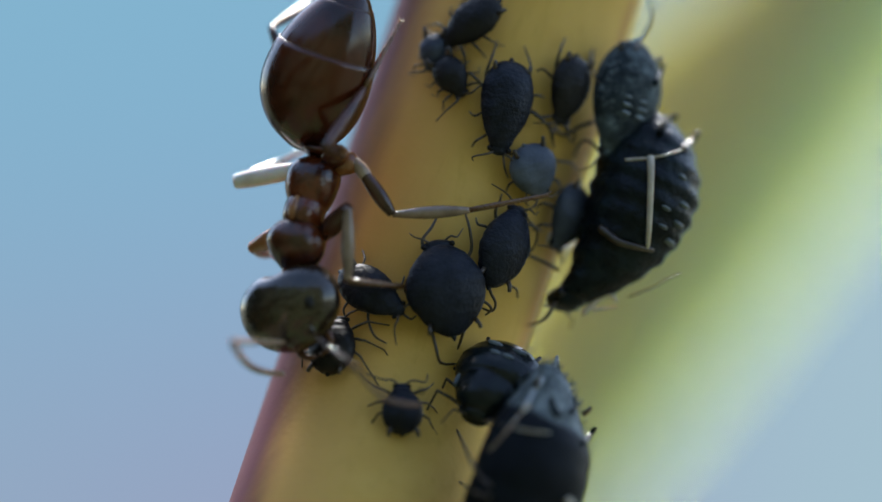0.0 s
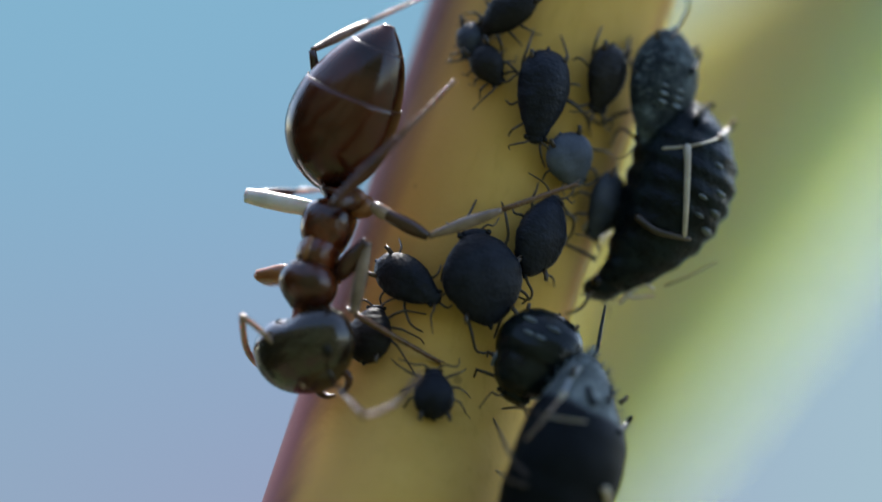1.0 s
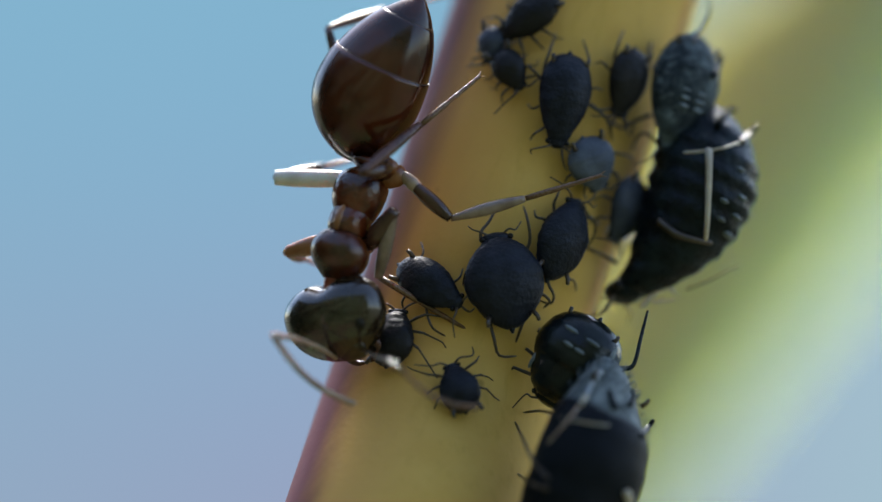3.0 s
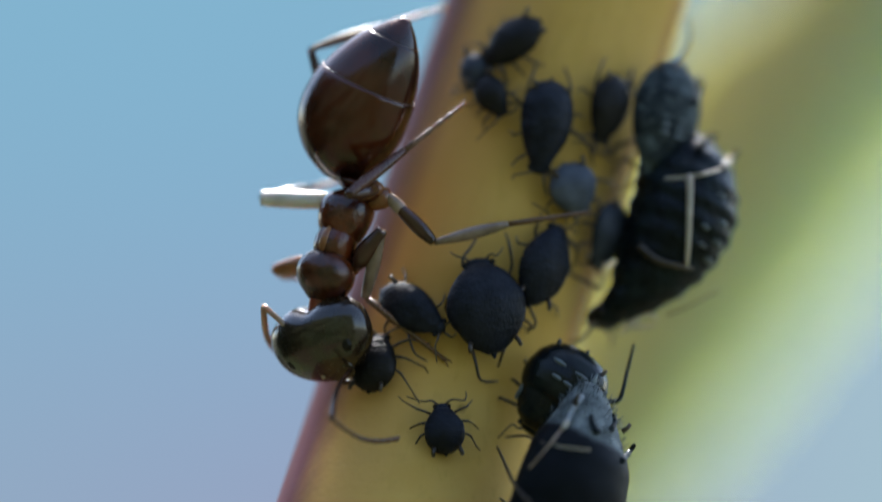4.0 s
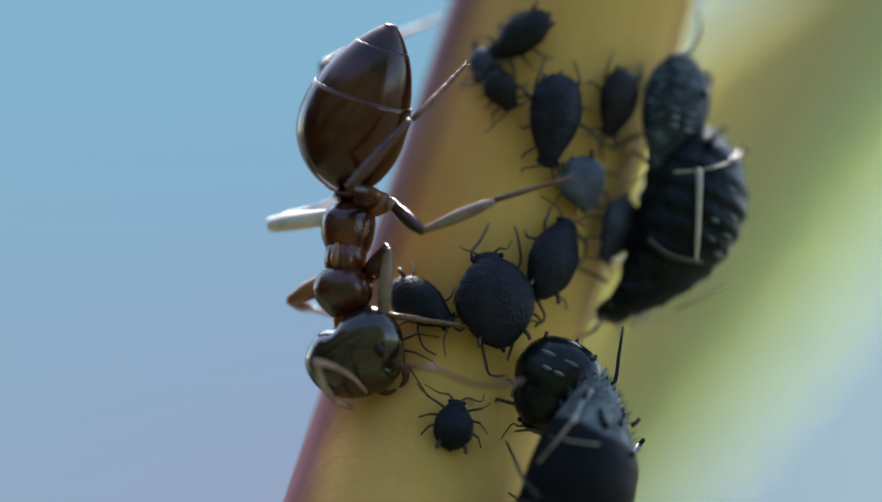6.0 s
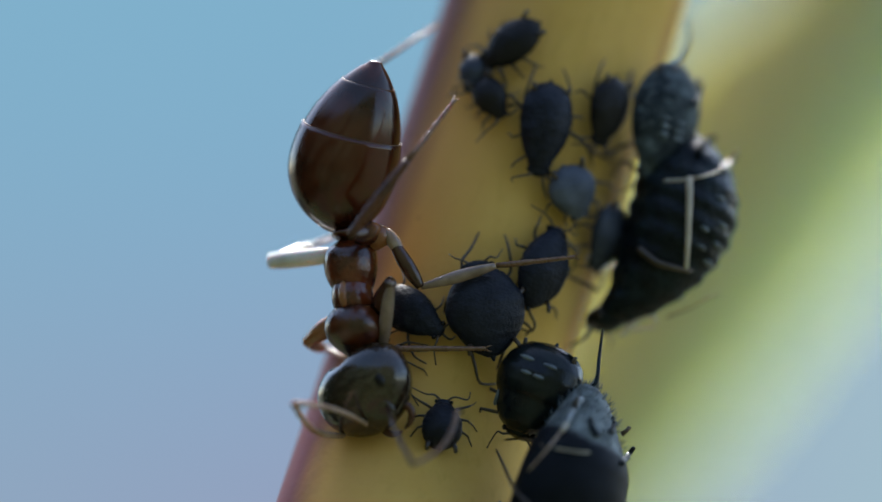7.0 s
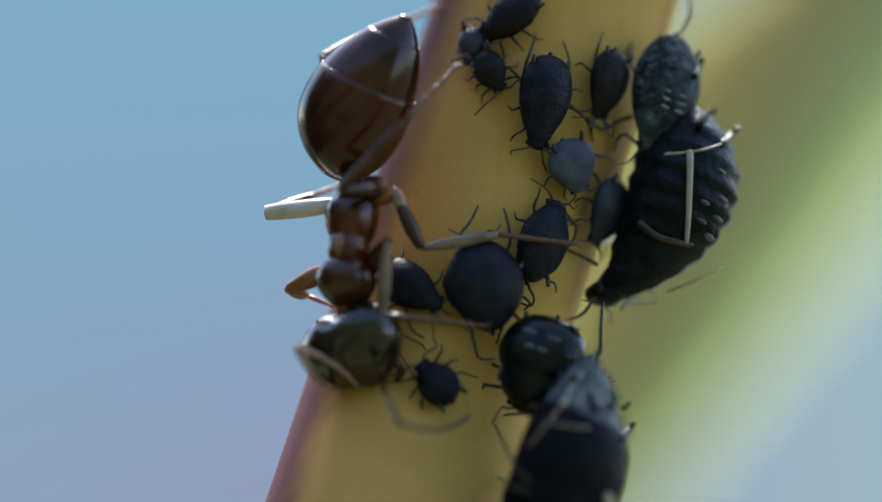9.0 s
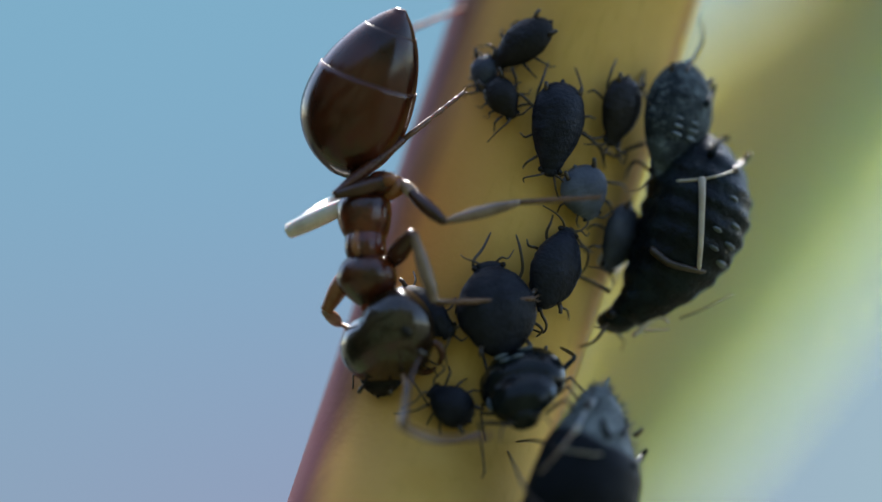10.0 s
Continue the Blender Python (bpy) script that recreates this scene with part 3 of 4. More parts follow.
ASLANT_LIMBS = (
    ('dark', 0.018, (-0.43, -0.66), (-0.36, -0.86), (-0.21, -0.96)),
    ('dark', 0.018, (-0.16, -0.35), (-0.04, -0.27), (0, -0.16)),
    ('dark', 0.018, (-0.54, -0.12), (-0.47, 0.03), (-0.5, 0.15)),
    ('dark', 0.018, (-0.65, -0.46), (-0.72, -0.56), (-0.69, -0.67)),
    ('dark', 0.018, (-0.04, -0.59), (0.07, -0.67), (0.14, -0.63)),
)
UPPER_LIMBS = (
    ('dark', 0.020, (2.76, 2.54), (2.88, 2.74), (2.97, 2.94), (2.93, 3.21)),
    ('dark', 0.026, (2.27, 1.68), (2.09, 1.62), (1.91, 1.52), (1.73, 1.64)),
    ('dark', 0.020, (2.32, 2.14), (2.25, 2.34), (2.27, 2.57)),
    ('gloss', 0.050, (3, 2.14), (3.07, 2.29), (3.11, 2.4)),
    ('dark', 0.022, (2.33, 1.34), (2.19, 1.46), (2.09, 1.41), (2.04, 1.26)),
    ('dark', 0.020, (2.92, 1.68), (3, 1.64), (3.04, 1.54)),
)
LOWER_LIMBS = (
    ('gloss', 0.050, (1.80, -1.80), (1.74, -1.70), (1.72, -1.58)),
    ('gloss', 0.040, (1.95, -1.76), (2.00, -1.68), (1.98, -1.58)),
    ('gloss', 0.045, (2.08, -2.12), (2.17, -2.04), (2.25, -1.94)),
    ('film', 0.040, (1.62, -1.36), (1.50, -1.52), (1.40, -1.72)),
    ('pale', 0.040, (1.43, -1.66), (1.38, -1.74)),
    ('rosy', 0.020, (1.46, -1.62), (1.24, -1.90), (0.98, -2.20)),
    ('pale', 0.012, (1.28, -1.93), (1.68, -1.98), (2.12, -1.97)),
    ('pale', 0.060, (1.90, -2.76), (1.94, -2.86), (1.92, -2.96)),
    ('pale', 0.080, (1.02, -3.08), (0.90, -3.14), (0.80, -3.20)),
    ('dark', 0.022, (1.15, -1.90), (0.95, -1.84), (0.72, -1.87)),
    ('dark', 0.024, (1.00, -2.60), (0.82, -2.40), (0.70, -2.15), (0.62, -1.98)),
    ('dark', 0.022, (1.00, -2.72), (0.80, -2.66), (0.65, -2.59)),
)

# x, z, heading, length, width, height, material, label, limbs, options
STILL_APHIDS = (
    (1.19, 1.83, 262, 1.12, 0.64, 0.42, M_APHID, "plump blue-black aphid head down on the stem", PLUMP_LIMBS, {"plump": 0.75}),
    (1.94, 2.06, 258, 0.84, 0.54, 0.34, M_BROWN, "brownish black oval aphid feeding on the stem", OVAL_LIMBS, {"plump": 0.8}),
    (1.52, 1.08, 300, 0.66, 0.64, 0.38, M_PALE, "pale slate-grey young aphid on the stem", SLATE_LIMBS, {}),
    (1.93, 0.56, 245, 0.84, 0.68, 0.36, M_GREY, "slate-grey aphid beside the large glossy one", BESIDE_LIMBS, {}),
    (1.17, 0.19, 68, 1.04, 0.64, 0.42, M_APHID, "slender blue-black aphid between its neighbours", SLENDER_LIMBS, {"plump": 1.0}),
    (0.48, -0.31, 100, 1.16, 0.97, 0.50, M_APHID, "broad blue-black aphid with a rounded back", BROAD_LIMBS, {"plump": 1.08}),
    (-0.38, -0.36, 325, 0.92, 0.54, 0.36, M_APHID, "dusky aphid lying aslant under the ant", ASLANT_LIMBS, {}),
    (-0.82, -0.98, 80, 0.72, 0.60, 0.34, M_BROWN, "small dark aphid beside the ant's jaws", None, {"reach": 0.8}),
    (0.80, 2.84, 215, 0.85, 0.48, 0.34, M_BROWN, "brownish aphid high on the stem", None, {"reach": 0.5}),
    (0.36, 2.50, 260, 0.46, 0.34, 0.26, M_GREY, "tiny bluish aphid nymph on the stem", None, {"reach": 0.4}),
    (0.57, 2.20, 300, 0.56, 0.40, 0.28, M_BROWN, "small brownish aphid nymph on the stem", None, {"reach": 0.4}),
)
for i, (x, z, heading, ln, wd, ht, mat, label, limbs, extra) in enumerate(STILL_APHIDS):
    ob = build_aphid(random.Random(40 + i), ln, wd, ht, mat, label, stem_turn(heading), legs=limbs is None, feelers=0.7, **extra)
    base = perch(x, z, heading, ht)
    ob.matrix_basis = metres(base)
    if limbs:
        add_limbs(ob, base, limbs)


def turned_out(m, height, degrees):
    """A perched pose rolled about the stem's axis towards the viewer, its body staying in place."""
    mid = m @ Vector((0, 0, height / 2))
    r = Matrix.Rotation(radians(degrees), 4, AXIS)
    if (r @ m.col[2].to_3d()).x > m.col[2].x:
        r = r.inverted()
    out = r @ m
    out.translation = Vector((0, 0, 0))
    out.translation = mid - out @ Vector((0, 0, height / 2))
    return out


def edge_pose(x, z, heading, y, tilt, low):
    """A pose at the stem's edge: back turned away from the stem and tilt degrees towards the viewer."""
    a = radians(heading)
    f = Vector((math.cos(a), 0, math.sin(a)))
    out = Vector((-f.z, 0, f.x))
    n = out * math.cos(radians(tilt)) + Vector((0, -1, 0)) * math.sin(radians(tilt))
    m = Matrix((f.cross(n), f, n)).transposed().to_4x4()
    m.translation = Vector((x, y + lean_y(x, z), z)) - n * low
    return leaned(m)


# the dusty one near the edge
dusty = build_aphid(random.Random(61), 1.46, 0.90, 0.55, M_DUSTY, "greenish grey aphid with pale back spots", legs=False)
base = edge_pose(2.61, 1.88, 257, 0.28, 62, 0.30)
dusty.matrix_basis = metres(base)
add_limbs(dusty, base, UPPER_LIMBS, 0.4)
for x, y in ((-0.10, -0.04), (0.10, -0.04), (-0.11, 0.06), (0.11, 0.06), (-0.10, 0.16), (0.10, 0.16)):
    part("back_spot_glint", ball((x, y + 0.05, 0.582), 0.07, (1.0, 0.35, 0.2), 10), M_SPOT_GLINT, dusty, "pale grey waxy spot or painted glint")

# the largest one on the edge
giant = build_aphid(random.Random(62), 2.62, 1.24, 1.34, M_BLACK, "large glossy black aphid with pale legs", ridges=0.034, plump=0.70, legs=False, arch=0.28, flat=0.0, feelers=0.3)
base = edge_pose(2.44, 0.53, 246, 0.70, 28, 0.66)
giant.matrix_basis = metres(base)
add_limbs(giant, base, GIANT_LIMBS, 0.62)
inv, skin = base.inverted(), front_of(giant, base)
for code, r, (x, z), _ in GIANT_GLINTS:
    part("side_glint", ball(inv @ Vector((x, skin(x, z, 0.8) + r * 0.75, z)), r * 1.6, (1.35, 0.45, 0.9), 12), M_SPOT_GLINT, giant, "pale grey waxy spot or painted glint")

# a second large one below it, tail up
lower = build_aphid(random.Random(63), 2.90, 1.45, 1.25, M_RUMP, "large dark aphid with a dusty grey rump", ridges=0.007, arch=0.24, legs=False, feelers=0.3,
                    outline=((0, 0.14), (0.04, 0.32), (0.15, 0.55), (0.25, 0.74), (0.28, 0.84), (0.36, 0.94), (0.5, 1.0), (0.7, 0.92), (0.85, 0.72), (1, 0.2)))
base = edge_pose(1.17, -2.64, 249, -0.10, 52, 0.55)
lower.matrix_basis = metres(base)
add_limbs(lower, base, LOWER_LIMBS, -0.3)
# loose wax threads on its rump
bm, rng = bmesh.new(), random.Random(71)
rump = [v.co / MM for c in lower.children if c.name.startswith("abdomen") for v in c.data.vertices if v.co.y < -0.75 * MM]
for i in range(320):
    at = rng.choice(rump)
    out = (at - Vector((0, at.y * 0.5, 0.6))).normalized() + Vector((rng.uniform(-0.5, 0.5), rng.uniform(-0.9, 0.3), rng.uniform(-0.5, 0.5)))
    tip = at + out.normalized() * rng.uniform(0.04, 0.13)
    tube([at, at.lerp(tip, 0.5) + Vector((0, 0, 0.015)), tip], [0.005, 0.004, 0.002], 4, bm)
tagged(part("wax_fuzz", bm, M_SPOT_GLINT, lower, "pale grey waxy fuzz"), kind="stuff")

roamer = build_aphid(random.Random(64), 1.16, 1.05, 0.76, M_DOME, "glossy black round-backed aphid walking", stem_turn(255), reach=0.8, ridges=0.0,
                     outline=((0, 0.30), (0.05, 0.60), (0.12, 0.78), (0.22, 0.92), (0.38, 1.0), (0.52, 0.98), (0.60, 0.90), (0.65, 0.79), (0.80, 0.72), (0.92, 0.55), (1, 0.28)))


def on_back(root):
    """A function that lays a point on the back of an aphid, in its own space."""
    body = [c for c in root.children if c.name.startswith("abdomen")][0].data
    tree = BVHTree.FromPolygons([v.co / MM for v in body.vertices], [tuple(p.vertices) for p in body.polygons])
    return lambda x, y: tree.ray_cast(Vector((x, y, 5)), Vector((0, 0, -1)))[0]


back = on_back(roamer)
for sx in (-1, 1):
    # pale dashes near the tail paint the dome's glints
    for x, y, r, stretch in ((0.15, -0.29, 0.06, (1.7, 0.5, 0.5)), (0.08, -0.12, 0.05, (1.5, 0.5, 0.5))):
        part("back_spot_glint", ball(back(sx * x, y), r, stretch, 10), M_SPOT_GLINT, roamer, "pale grey waxy spot or painted glint")
    part("side_patch", ball(back(sx * 0.40, 0.20) - Vector((sx * 0.02, 0, 0.015)), 0.10, (0.38, 1.5, 0.6), 12), M_SPOT_GLINT, roamer, "pale grey streak")
part("leg", tube(curve_points([(-0.38, -0.10, 0.34), (-0.52, -0.24, 0.40), (-0.64, -0.36, 0.42), (-0.52, -0.68, 0.34), (-0.38, -1.02, 0.22)], 14),
                 [0.034, 0.034, 0.034, 0.033, 0.032, 0.030, 0.030, 0.028, 0.026, 0.025, 0.024, 0.022, 0.020, 0.018, 0.014], 8), M_BLACK, roamer)
nymph = build_aphid(random.Random(65), 0.60, 0.49, 0.34, M_APHID, "small bluish black aphid nymph walking", stem_turn(90), reach=0.65, feelers=1.0)


# ---- the ant ----
GASTER_TIP = ((0, -0.564, 3.273), (0.5, -0.706, 2.809), (1, -0.59, 2.7), (1.5, -0.669, 2.757), (2, -0.621, 2.835), (2.5, -0.5, 2.972), (4, -0.465, 3.109), (4.5, -0.425, 3.09), (5, -0.498, 2.72), (5.5, -0.488, 2.217), (5.7, -0.629, 3.018), (6.8, -0.818, 2.55), (7, -0.808, 2.613), (7.5, -0.714, 2.677), (8, -0.64, 2.75), (8.5, -0.636, 2.719), (9, -0.379, 2.93), (9.5, -0.731, 3.251), (10, -0.632, 3.258))
GASTER_BASE = ((0, -1.224, 1.343), (0.5, -1.456, 0.959), (1, -1.4, 0.74), (1.5, -1.439, 0.877), (2, -1.401, 0.965), (2.5, -1.4, 1.072), (4, -1.346, 1.229), (4.5, -1.235, 1.174), (5, -1.23, 0.822), (5.5, -1.588, 0.573), (5.7, -1.45, 1.086), (6.8, -1.287, 0.554), (7, -1.297, 0.608), (7.5, -1.272, 0.713), (8, -1.237, 0.76), (8.5, -1.192, 0.69), (9, -1.294, 0.941), (9.5, -1.407, 1.321), (10, -1.359, 1.294))
WAIST = ((0, -0.994, 1.173), (0.5, -1.276, 0.759), (1, -1.23, 0.54), (1.5, -1.199, 0.677), (2, -1.211, 0.765), (2.5, -1.15, 0.872), (4, -1.079, 1.002), (4.5, -1.008, 0.977), (5, -1.002, 0.654), (5.5, -1.39, 0.335), (5.7, -1.32, 0.886), (6.8, -1.118, 0.384), (7, -1.097, 0.459), (7.5, -1.062, 0.514), (8, -1.038, 0.591), (8.5, -0.953, 0.501), (9, -1.015, 0.712), (9.5, -1.159, 1.062), (10, -1.06, 1.065))
NECK = ((0, -1.374, -0.287), (0.5, -1.696, -0.671), (1, -1.67, -0.84), (1.5, -1.599, -0.663), (2, -1.631, -0.535), (2.5, -1.58, -0.468), (4, -1.534, -0.373), (4.5, -1.294, -0.465), (5, -1.24, -0.79), (5.5, -1.964, -0.834), (5.7, -1.58, -0.546), (6.8, -1.088, -1.113), (7, -0.998, -1.107), (7.5, -1.112, -0.912), (8, -1.167, -0.931), (8.5, -0.993, -0.99), (9, -1.165, -0.819), (9.5, -1.388, -0.401), (10, -0.99, -0.47))
JAW = ((0, -1.024, -1.427), (0.5, -1.266, -1.671), (1, -1.29, -1.72), (1.5, -1.289, -1.593), (2, -1.261, -1.505), (2.5, -1.22, -1.398), (4, -1.11, -1.283), (4.5, -0.643, -1.265), (5, -0.716, -1.462), (5.5, -1.469, -1.606), (5.7, -0.919, -1.387), (6.8, -0.459, -2.012), (7, -0.439, -2.005), (7.5, -0.654, -1.948), (8, -0.64, -1.767), (8.5, -0.466, -1.786), (9, -0.687, -1.545), (9.5, -0.532, -1.266), (10, -0.103, -1.228))
HIND_A_KNEE = ((0, -0.864, 1.313), (0.5, -1.366, 0.729), (1, -1.26, 0.54), (1.5, -1.219, 0.677), (2, -1.221, 0.765), (2.5, -1.22, 0.872), (4, -1.148, 1.002), (4.5, -1.008, 1.046), (5, -1.042, 0.713), (5.5, -1.221, 0.404), (5.7, -1.31, 1.106), (6.8, -1.147, 0.554), (7, -1.097, 0.559), (7.5, -1.112, 0.643), (8, -1.137, 0.621), (8.5, -1.093, 0.631), (9, -1.204, 0.772), (9.5, -1.487, 1.062), (10, -1.459, 1.025))
HIND_A_FOOT = ((0, -0.124, 2.713), (0.5, 0.204, 2.059), (1, 0.24, 2.08), (1.5, 0.211, 2.077), (2, 0.179, 2.065), (2.5, 0.17, 2.072), (4, 0.128, 2.031), (4.5, 0.167, 2.083), (5, 0.263, 2.087), (5.5, 0.681, 1.256), (5.7, 0.162, 2.458), (6.8, 0.31, 2.45), (7, 0.199, 2.254), (7.5, 0.154, 2.308), (8, 0.325, 2.352), (8.5, 0.24, 2.291), (9, 0.247, 2.333), (9.5, 0.204, 2.356), (10, 0.166, 2.321))
HIND_B_KNEE = ((0, -1.594, 2.813), (0.5, -1.586, 2.499), (1, -1.53, 2.41), (1.5, -1.589, 2.507), (2, -1.591, 2.595), (2.5, -1.63, 2.632), (4, -1.613, 2.773), (4.5, -1.58, 2.784), (5, -1.457, 2.522), (5.5, -1.409, 2.336), (5.7, -1.61, 2.688), (6.8, -1.547, 2.051), (7, -1.526, 2.115), (7.5, -1.471, 2.238), (8, -1.466, 2.283), (8.5, -1.391, 2.251), (9, -1.443, 2.403), (9.5, -1.626, 2.783), (10, -1.459, 2.69))
HIND_B_FOOT = ((0, -0.664, 3.443), (0.5, -0.366, 3.029), (1, -0.29, 3.01), (1.5, -0.419, 3.077), (2, -0.361, 3.065), (2.5, -0.42, 3.032), (4, -0.01, 3.307), (4.5, 0.128, 3.386), (5, 0.095, 3.363), (5.5, 0.047, 3.306), (5.7, -0.338, 3.119), (6.8, 0.05, 3.249), (7, 0.04, 3.212), (7.5, -0.175, 3.175), (8, -0.341, 2.949), (8.5, -0.297, 2.987), (9, -0.18, 2.96), (9.5, -0.333, 3.311), (10, 0.006, 3.288))
MID_A_KNEE = ((0, -0.004, 0.363), (0.5, -0.136, 0.259), (1, -0.13, 0.16), (1.5, -0.099, 0.257), (2, -0.121, 0.345), (2.5, -0.14, 0.352), (4, -0.109, 0.428), (4.5, -0.099, 0.404), (5, -0.053, 0.179), (5.5, -0.587, -0.438), (5.7, -0.609, 0.635), (6.8, -0.189, -0.215), (7, -0.18, -0.21), (7.5, -0.175, -0.114), (8, -0.172, -0.075), (8.5, -0.198, -0.135), (9, -0.21, 0.016), (9.5, -0.253, 0.266), (10, -0.133, 0.726))
MID_A_ANKLE = ((0, 0.736, 0.613), (0.5, 0.904, 0.599), (1, 0.71, 0.48), (1.5, 0.741, 0.537), (2, 0.739, 0.635), (2.5, 0.72, 0.622), (4, 0.732, 0.666), (4.5, 0.77, 0.681), (5, 0.837, 0.555), (5.5, 0.651, -0.299), (5.7, 0.463, 0.886), (6.8, 0.709, 0.224), (7, 0.668, 0.219), (7.5, 0.582, 0.245), (8, 0.594, 0.193), (8.5, 0.568, 0.203), (9, 0.546, 0.245), (9.5, 0.533, 0.395), (10, 0.704, 0.945))
MID_A_FOOT = ((0, 1.276, 0.713), (0.5, 1.304, 0.729), (1, 1.17, 0.64), (1.5, 1.211, 0.707), (2, 1.209, 0.735), (2.5, 1.18, 0.802), (4, 1.127, 0.725), (4.5, 1.135, 0.779), (5, 1.133, 0.654), (5.5, 1.344, -0.23), (5.7, 1.123, 1.016), (6.8, 1.607, 0.324), (7, 1.666, 0.319), (7.5, 1.549, 0.265), (8, 1.718, 0.193), (8.5, 1.692, 0.283), (9, 1.779, 0.126), (9.5, 1.826, 0.127), (10, 1.801, 1.025))
MID_B_KNEE = ((0, -2.004, 0.963), (0.5, -2.296, 0.739), (1, -2.31, 0.66), (1.5, -2.259, 0.727), (2, -2.261, 0.795), (2.5, -2.25, 0.832), (4, -2.197, 0.982), (4.5, -2.113, 0.848), (5, -2.08, 0.535), (5.5, -2.44, 0.771), (5.7, -2.321, 0.756), (6.8, -2.086, 0.244), (7, -2.075, 0.259), (7.5, -2.089, 0.384), (8, -2.053, 0.382), (8.5, -1.988, 0.322), (9, -2.089, 0.523), (9.5, -2.154, 0.873), (10, -1.977, 0.626))
FORE_B_KNEE = ((0, -1.814, 0.173), (0.5, -2.136, -0.041), (1, -2.17, -0.29), (1.5, -2.119, -0.163), (2, -2.121, -0.065), (2.5, -2.13, -0.048), (4, -2.029, 0.131), (4.5, -1.926, 0.108), (5, -1.853, -0.177), (5.5, -2.37, -0.2), (5.7, -2.181, -0.085), (6.8, -1.716, -0.814), (7, -1.636, -0.708), (7.5, -1.641, -0.782), (8, -1.655, -0.702), (8.5, -1.57, -0.692), (9, -1.821, -0.381), (9.5, -1.955, 0.097), (10, -1.579, -0.401))
FORE_B_FOOT = ((0, -1.434, 0.023), (0.5, -1.756, -0.191), (1, -1.79, -0.44), (1.5, -1.739, -0.313), (2, -1.741, -0.215), (2.5, -1.75, -0.198), (4, -1.649, -0.019), (4.5, -1.546, -0.042), (5, -1.473, -0.327), (5.5, -1.99, -0.35), (5.7, -1.801, -0.235), (6.8, -1.336, -0.964), (7, -1.256, -0.858), (7.5, -1.261, -0.932), (8, -1.275, -0.852), (8.5, -1.19, -0.842), (9, -1.441, -0.531), (9.5, -1.575, -0.053), (10, -1.199, -0.551))
FORE_A_KNEE = ((0, -0.664, 0.643), (0.5, -0.896, 0.259), (1, -0.86, 0.11), (1.5, -0.859, 0.237), (2, -0.891, 0.365), (2.5, -0.85, 0.432), (4, -0.742, 0.596), (4.5, -0.672, 0.611), (5, -0.607, 0.179), (5.5, -1.092, -0.002), (5.7, -0.909, 0.385), (6.8, -0.648, -0.075), (7, -0.629, 0.02), (7.5, -0.614, 0.045), (8, -0.67, 0.163), (8.5, -0.556, 0.064), (9, -0.647, 0.175), (9.5, -0.761, 0.664), (10, -0.492, 0.596))
FORE_A_ANKLE = ((0, -0.664, -0.227), (0.5, -1.166, -0.601), (1, -1.03, -0.76), (1.5, -0.989, -0.623), (2, -1.121, -0.465), (2.5, -1.05, -0.368), (4, -0.95, -0.205), (4.5, -0.741, -0.228), (5, -0.735, -0.691), (5.5, -0.993, -1.131), (5.7, -0.879, -0.616), (6.8, -0.788, -0.874), (7, -0.728, -0.778), (7.5, -0.544, -0.613), (8, -0.739, -0.702), (8.5, -0.655, -0.662), (9, -0.707, -0.68), (9.5, -0.93, -0.271), (10, -0.233, -0.231))
FORE_A_FOOT = ((0, 0.006, -0.287), (0.5, -0.666, -0.941), (1, -0.63, -0.96), (1.5, -0.619, -0.763), (2, -0.661, -0.535), (2.5, -0.52, -0.568), (4, -0.683, -0.413), (4.5, -0.001, -0.297), (5, 0.135, -0.819), (5.5, -0.092, -0.874), (5.7, -0.078, -0.686), (6.8, 0.509, -0.774), (7, 0.598, -0.778), (7.5, 0.582, -0.752), (8, 0.594, -0.802), (8.5, 0.568, -0.732), (9, 0.546, -0.819), (9.5, 0.533, -0.6), (10, 1.063, -0.171))
FEELER_B_ELBOW = ((0, -1.864, -0.927), (0.5, -1.596, -1.601), (1, -2.33, -0.76), (1.5, -2.319, -0.763), (2, -2.261, -0.405), (2.5, -2.0, -1.308), (4, -2.236, -0.205), (4.5, -1.946, -0.633), (5, -2.179, -0.79), (5.5, -1.588, -1.904), (5.7, -1.81, -1.017), (6.8, -1.686, -1.443), (7, -1.756, -1.407), (7.5, -1.87, -1.31), (8, -1.366, -2.095), (8.5, -1.988, -0.99), (9, -1.701, -1.048), (9.5, -0.791, -1.525), (10, -0.632, -1.597))
FEELER_B_TIP = ((0, -1.464, -1.287), (0.5, -0.996, -1.701), (1, -2.13, -1.29), (1.5, -2.059, -1.293), (2, -2.061, -0.935), (2.5, -0.92, -2.088), (4, -2.019, -0.611), (4.5, -1.541, -1.136), (5, -1.605, -1.294), (5.5, -0.558, -2.003), (5.7, -1.28, -1.347), (6.8, -1.217, -2.012), (7, -1.197, -1.806), (7.5, -1.342, -1.749), (8, -0.739, -2.762), (8.5, -1.192, -1.656), (9, -1.304, -1.445), (9.5, -0.064, -1.764), (10, 0.266, -1.766))
FEELER_A_ELBOW = ((0, -0.524, -1.257), (0.5, -1.166, -1.671), (1, -1.09, -1.7), (1.5, -1.119, -1.593), (2, -0.991, -1.605), (2.5, -0.68, -1.298), (4, -1.277, -1.481), (4.5, -1.008, -1.363), (5, -0.874, -1.759), (5.5, -1.221, -1.834), (5.7, -0.438, -1.017), (6.8, -0.289, -2.091), (7, -0.359, -2.115), (7.5, -0.215, -1.909), (8, 0.126, -1.777), (8.5, -0.098, -1.885), (9, -0.578, -1.744), (9.5, -0.661, -1.595), (10, -0.592, -1.627))
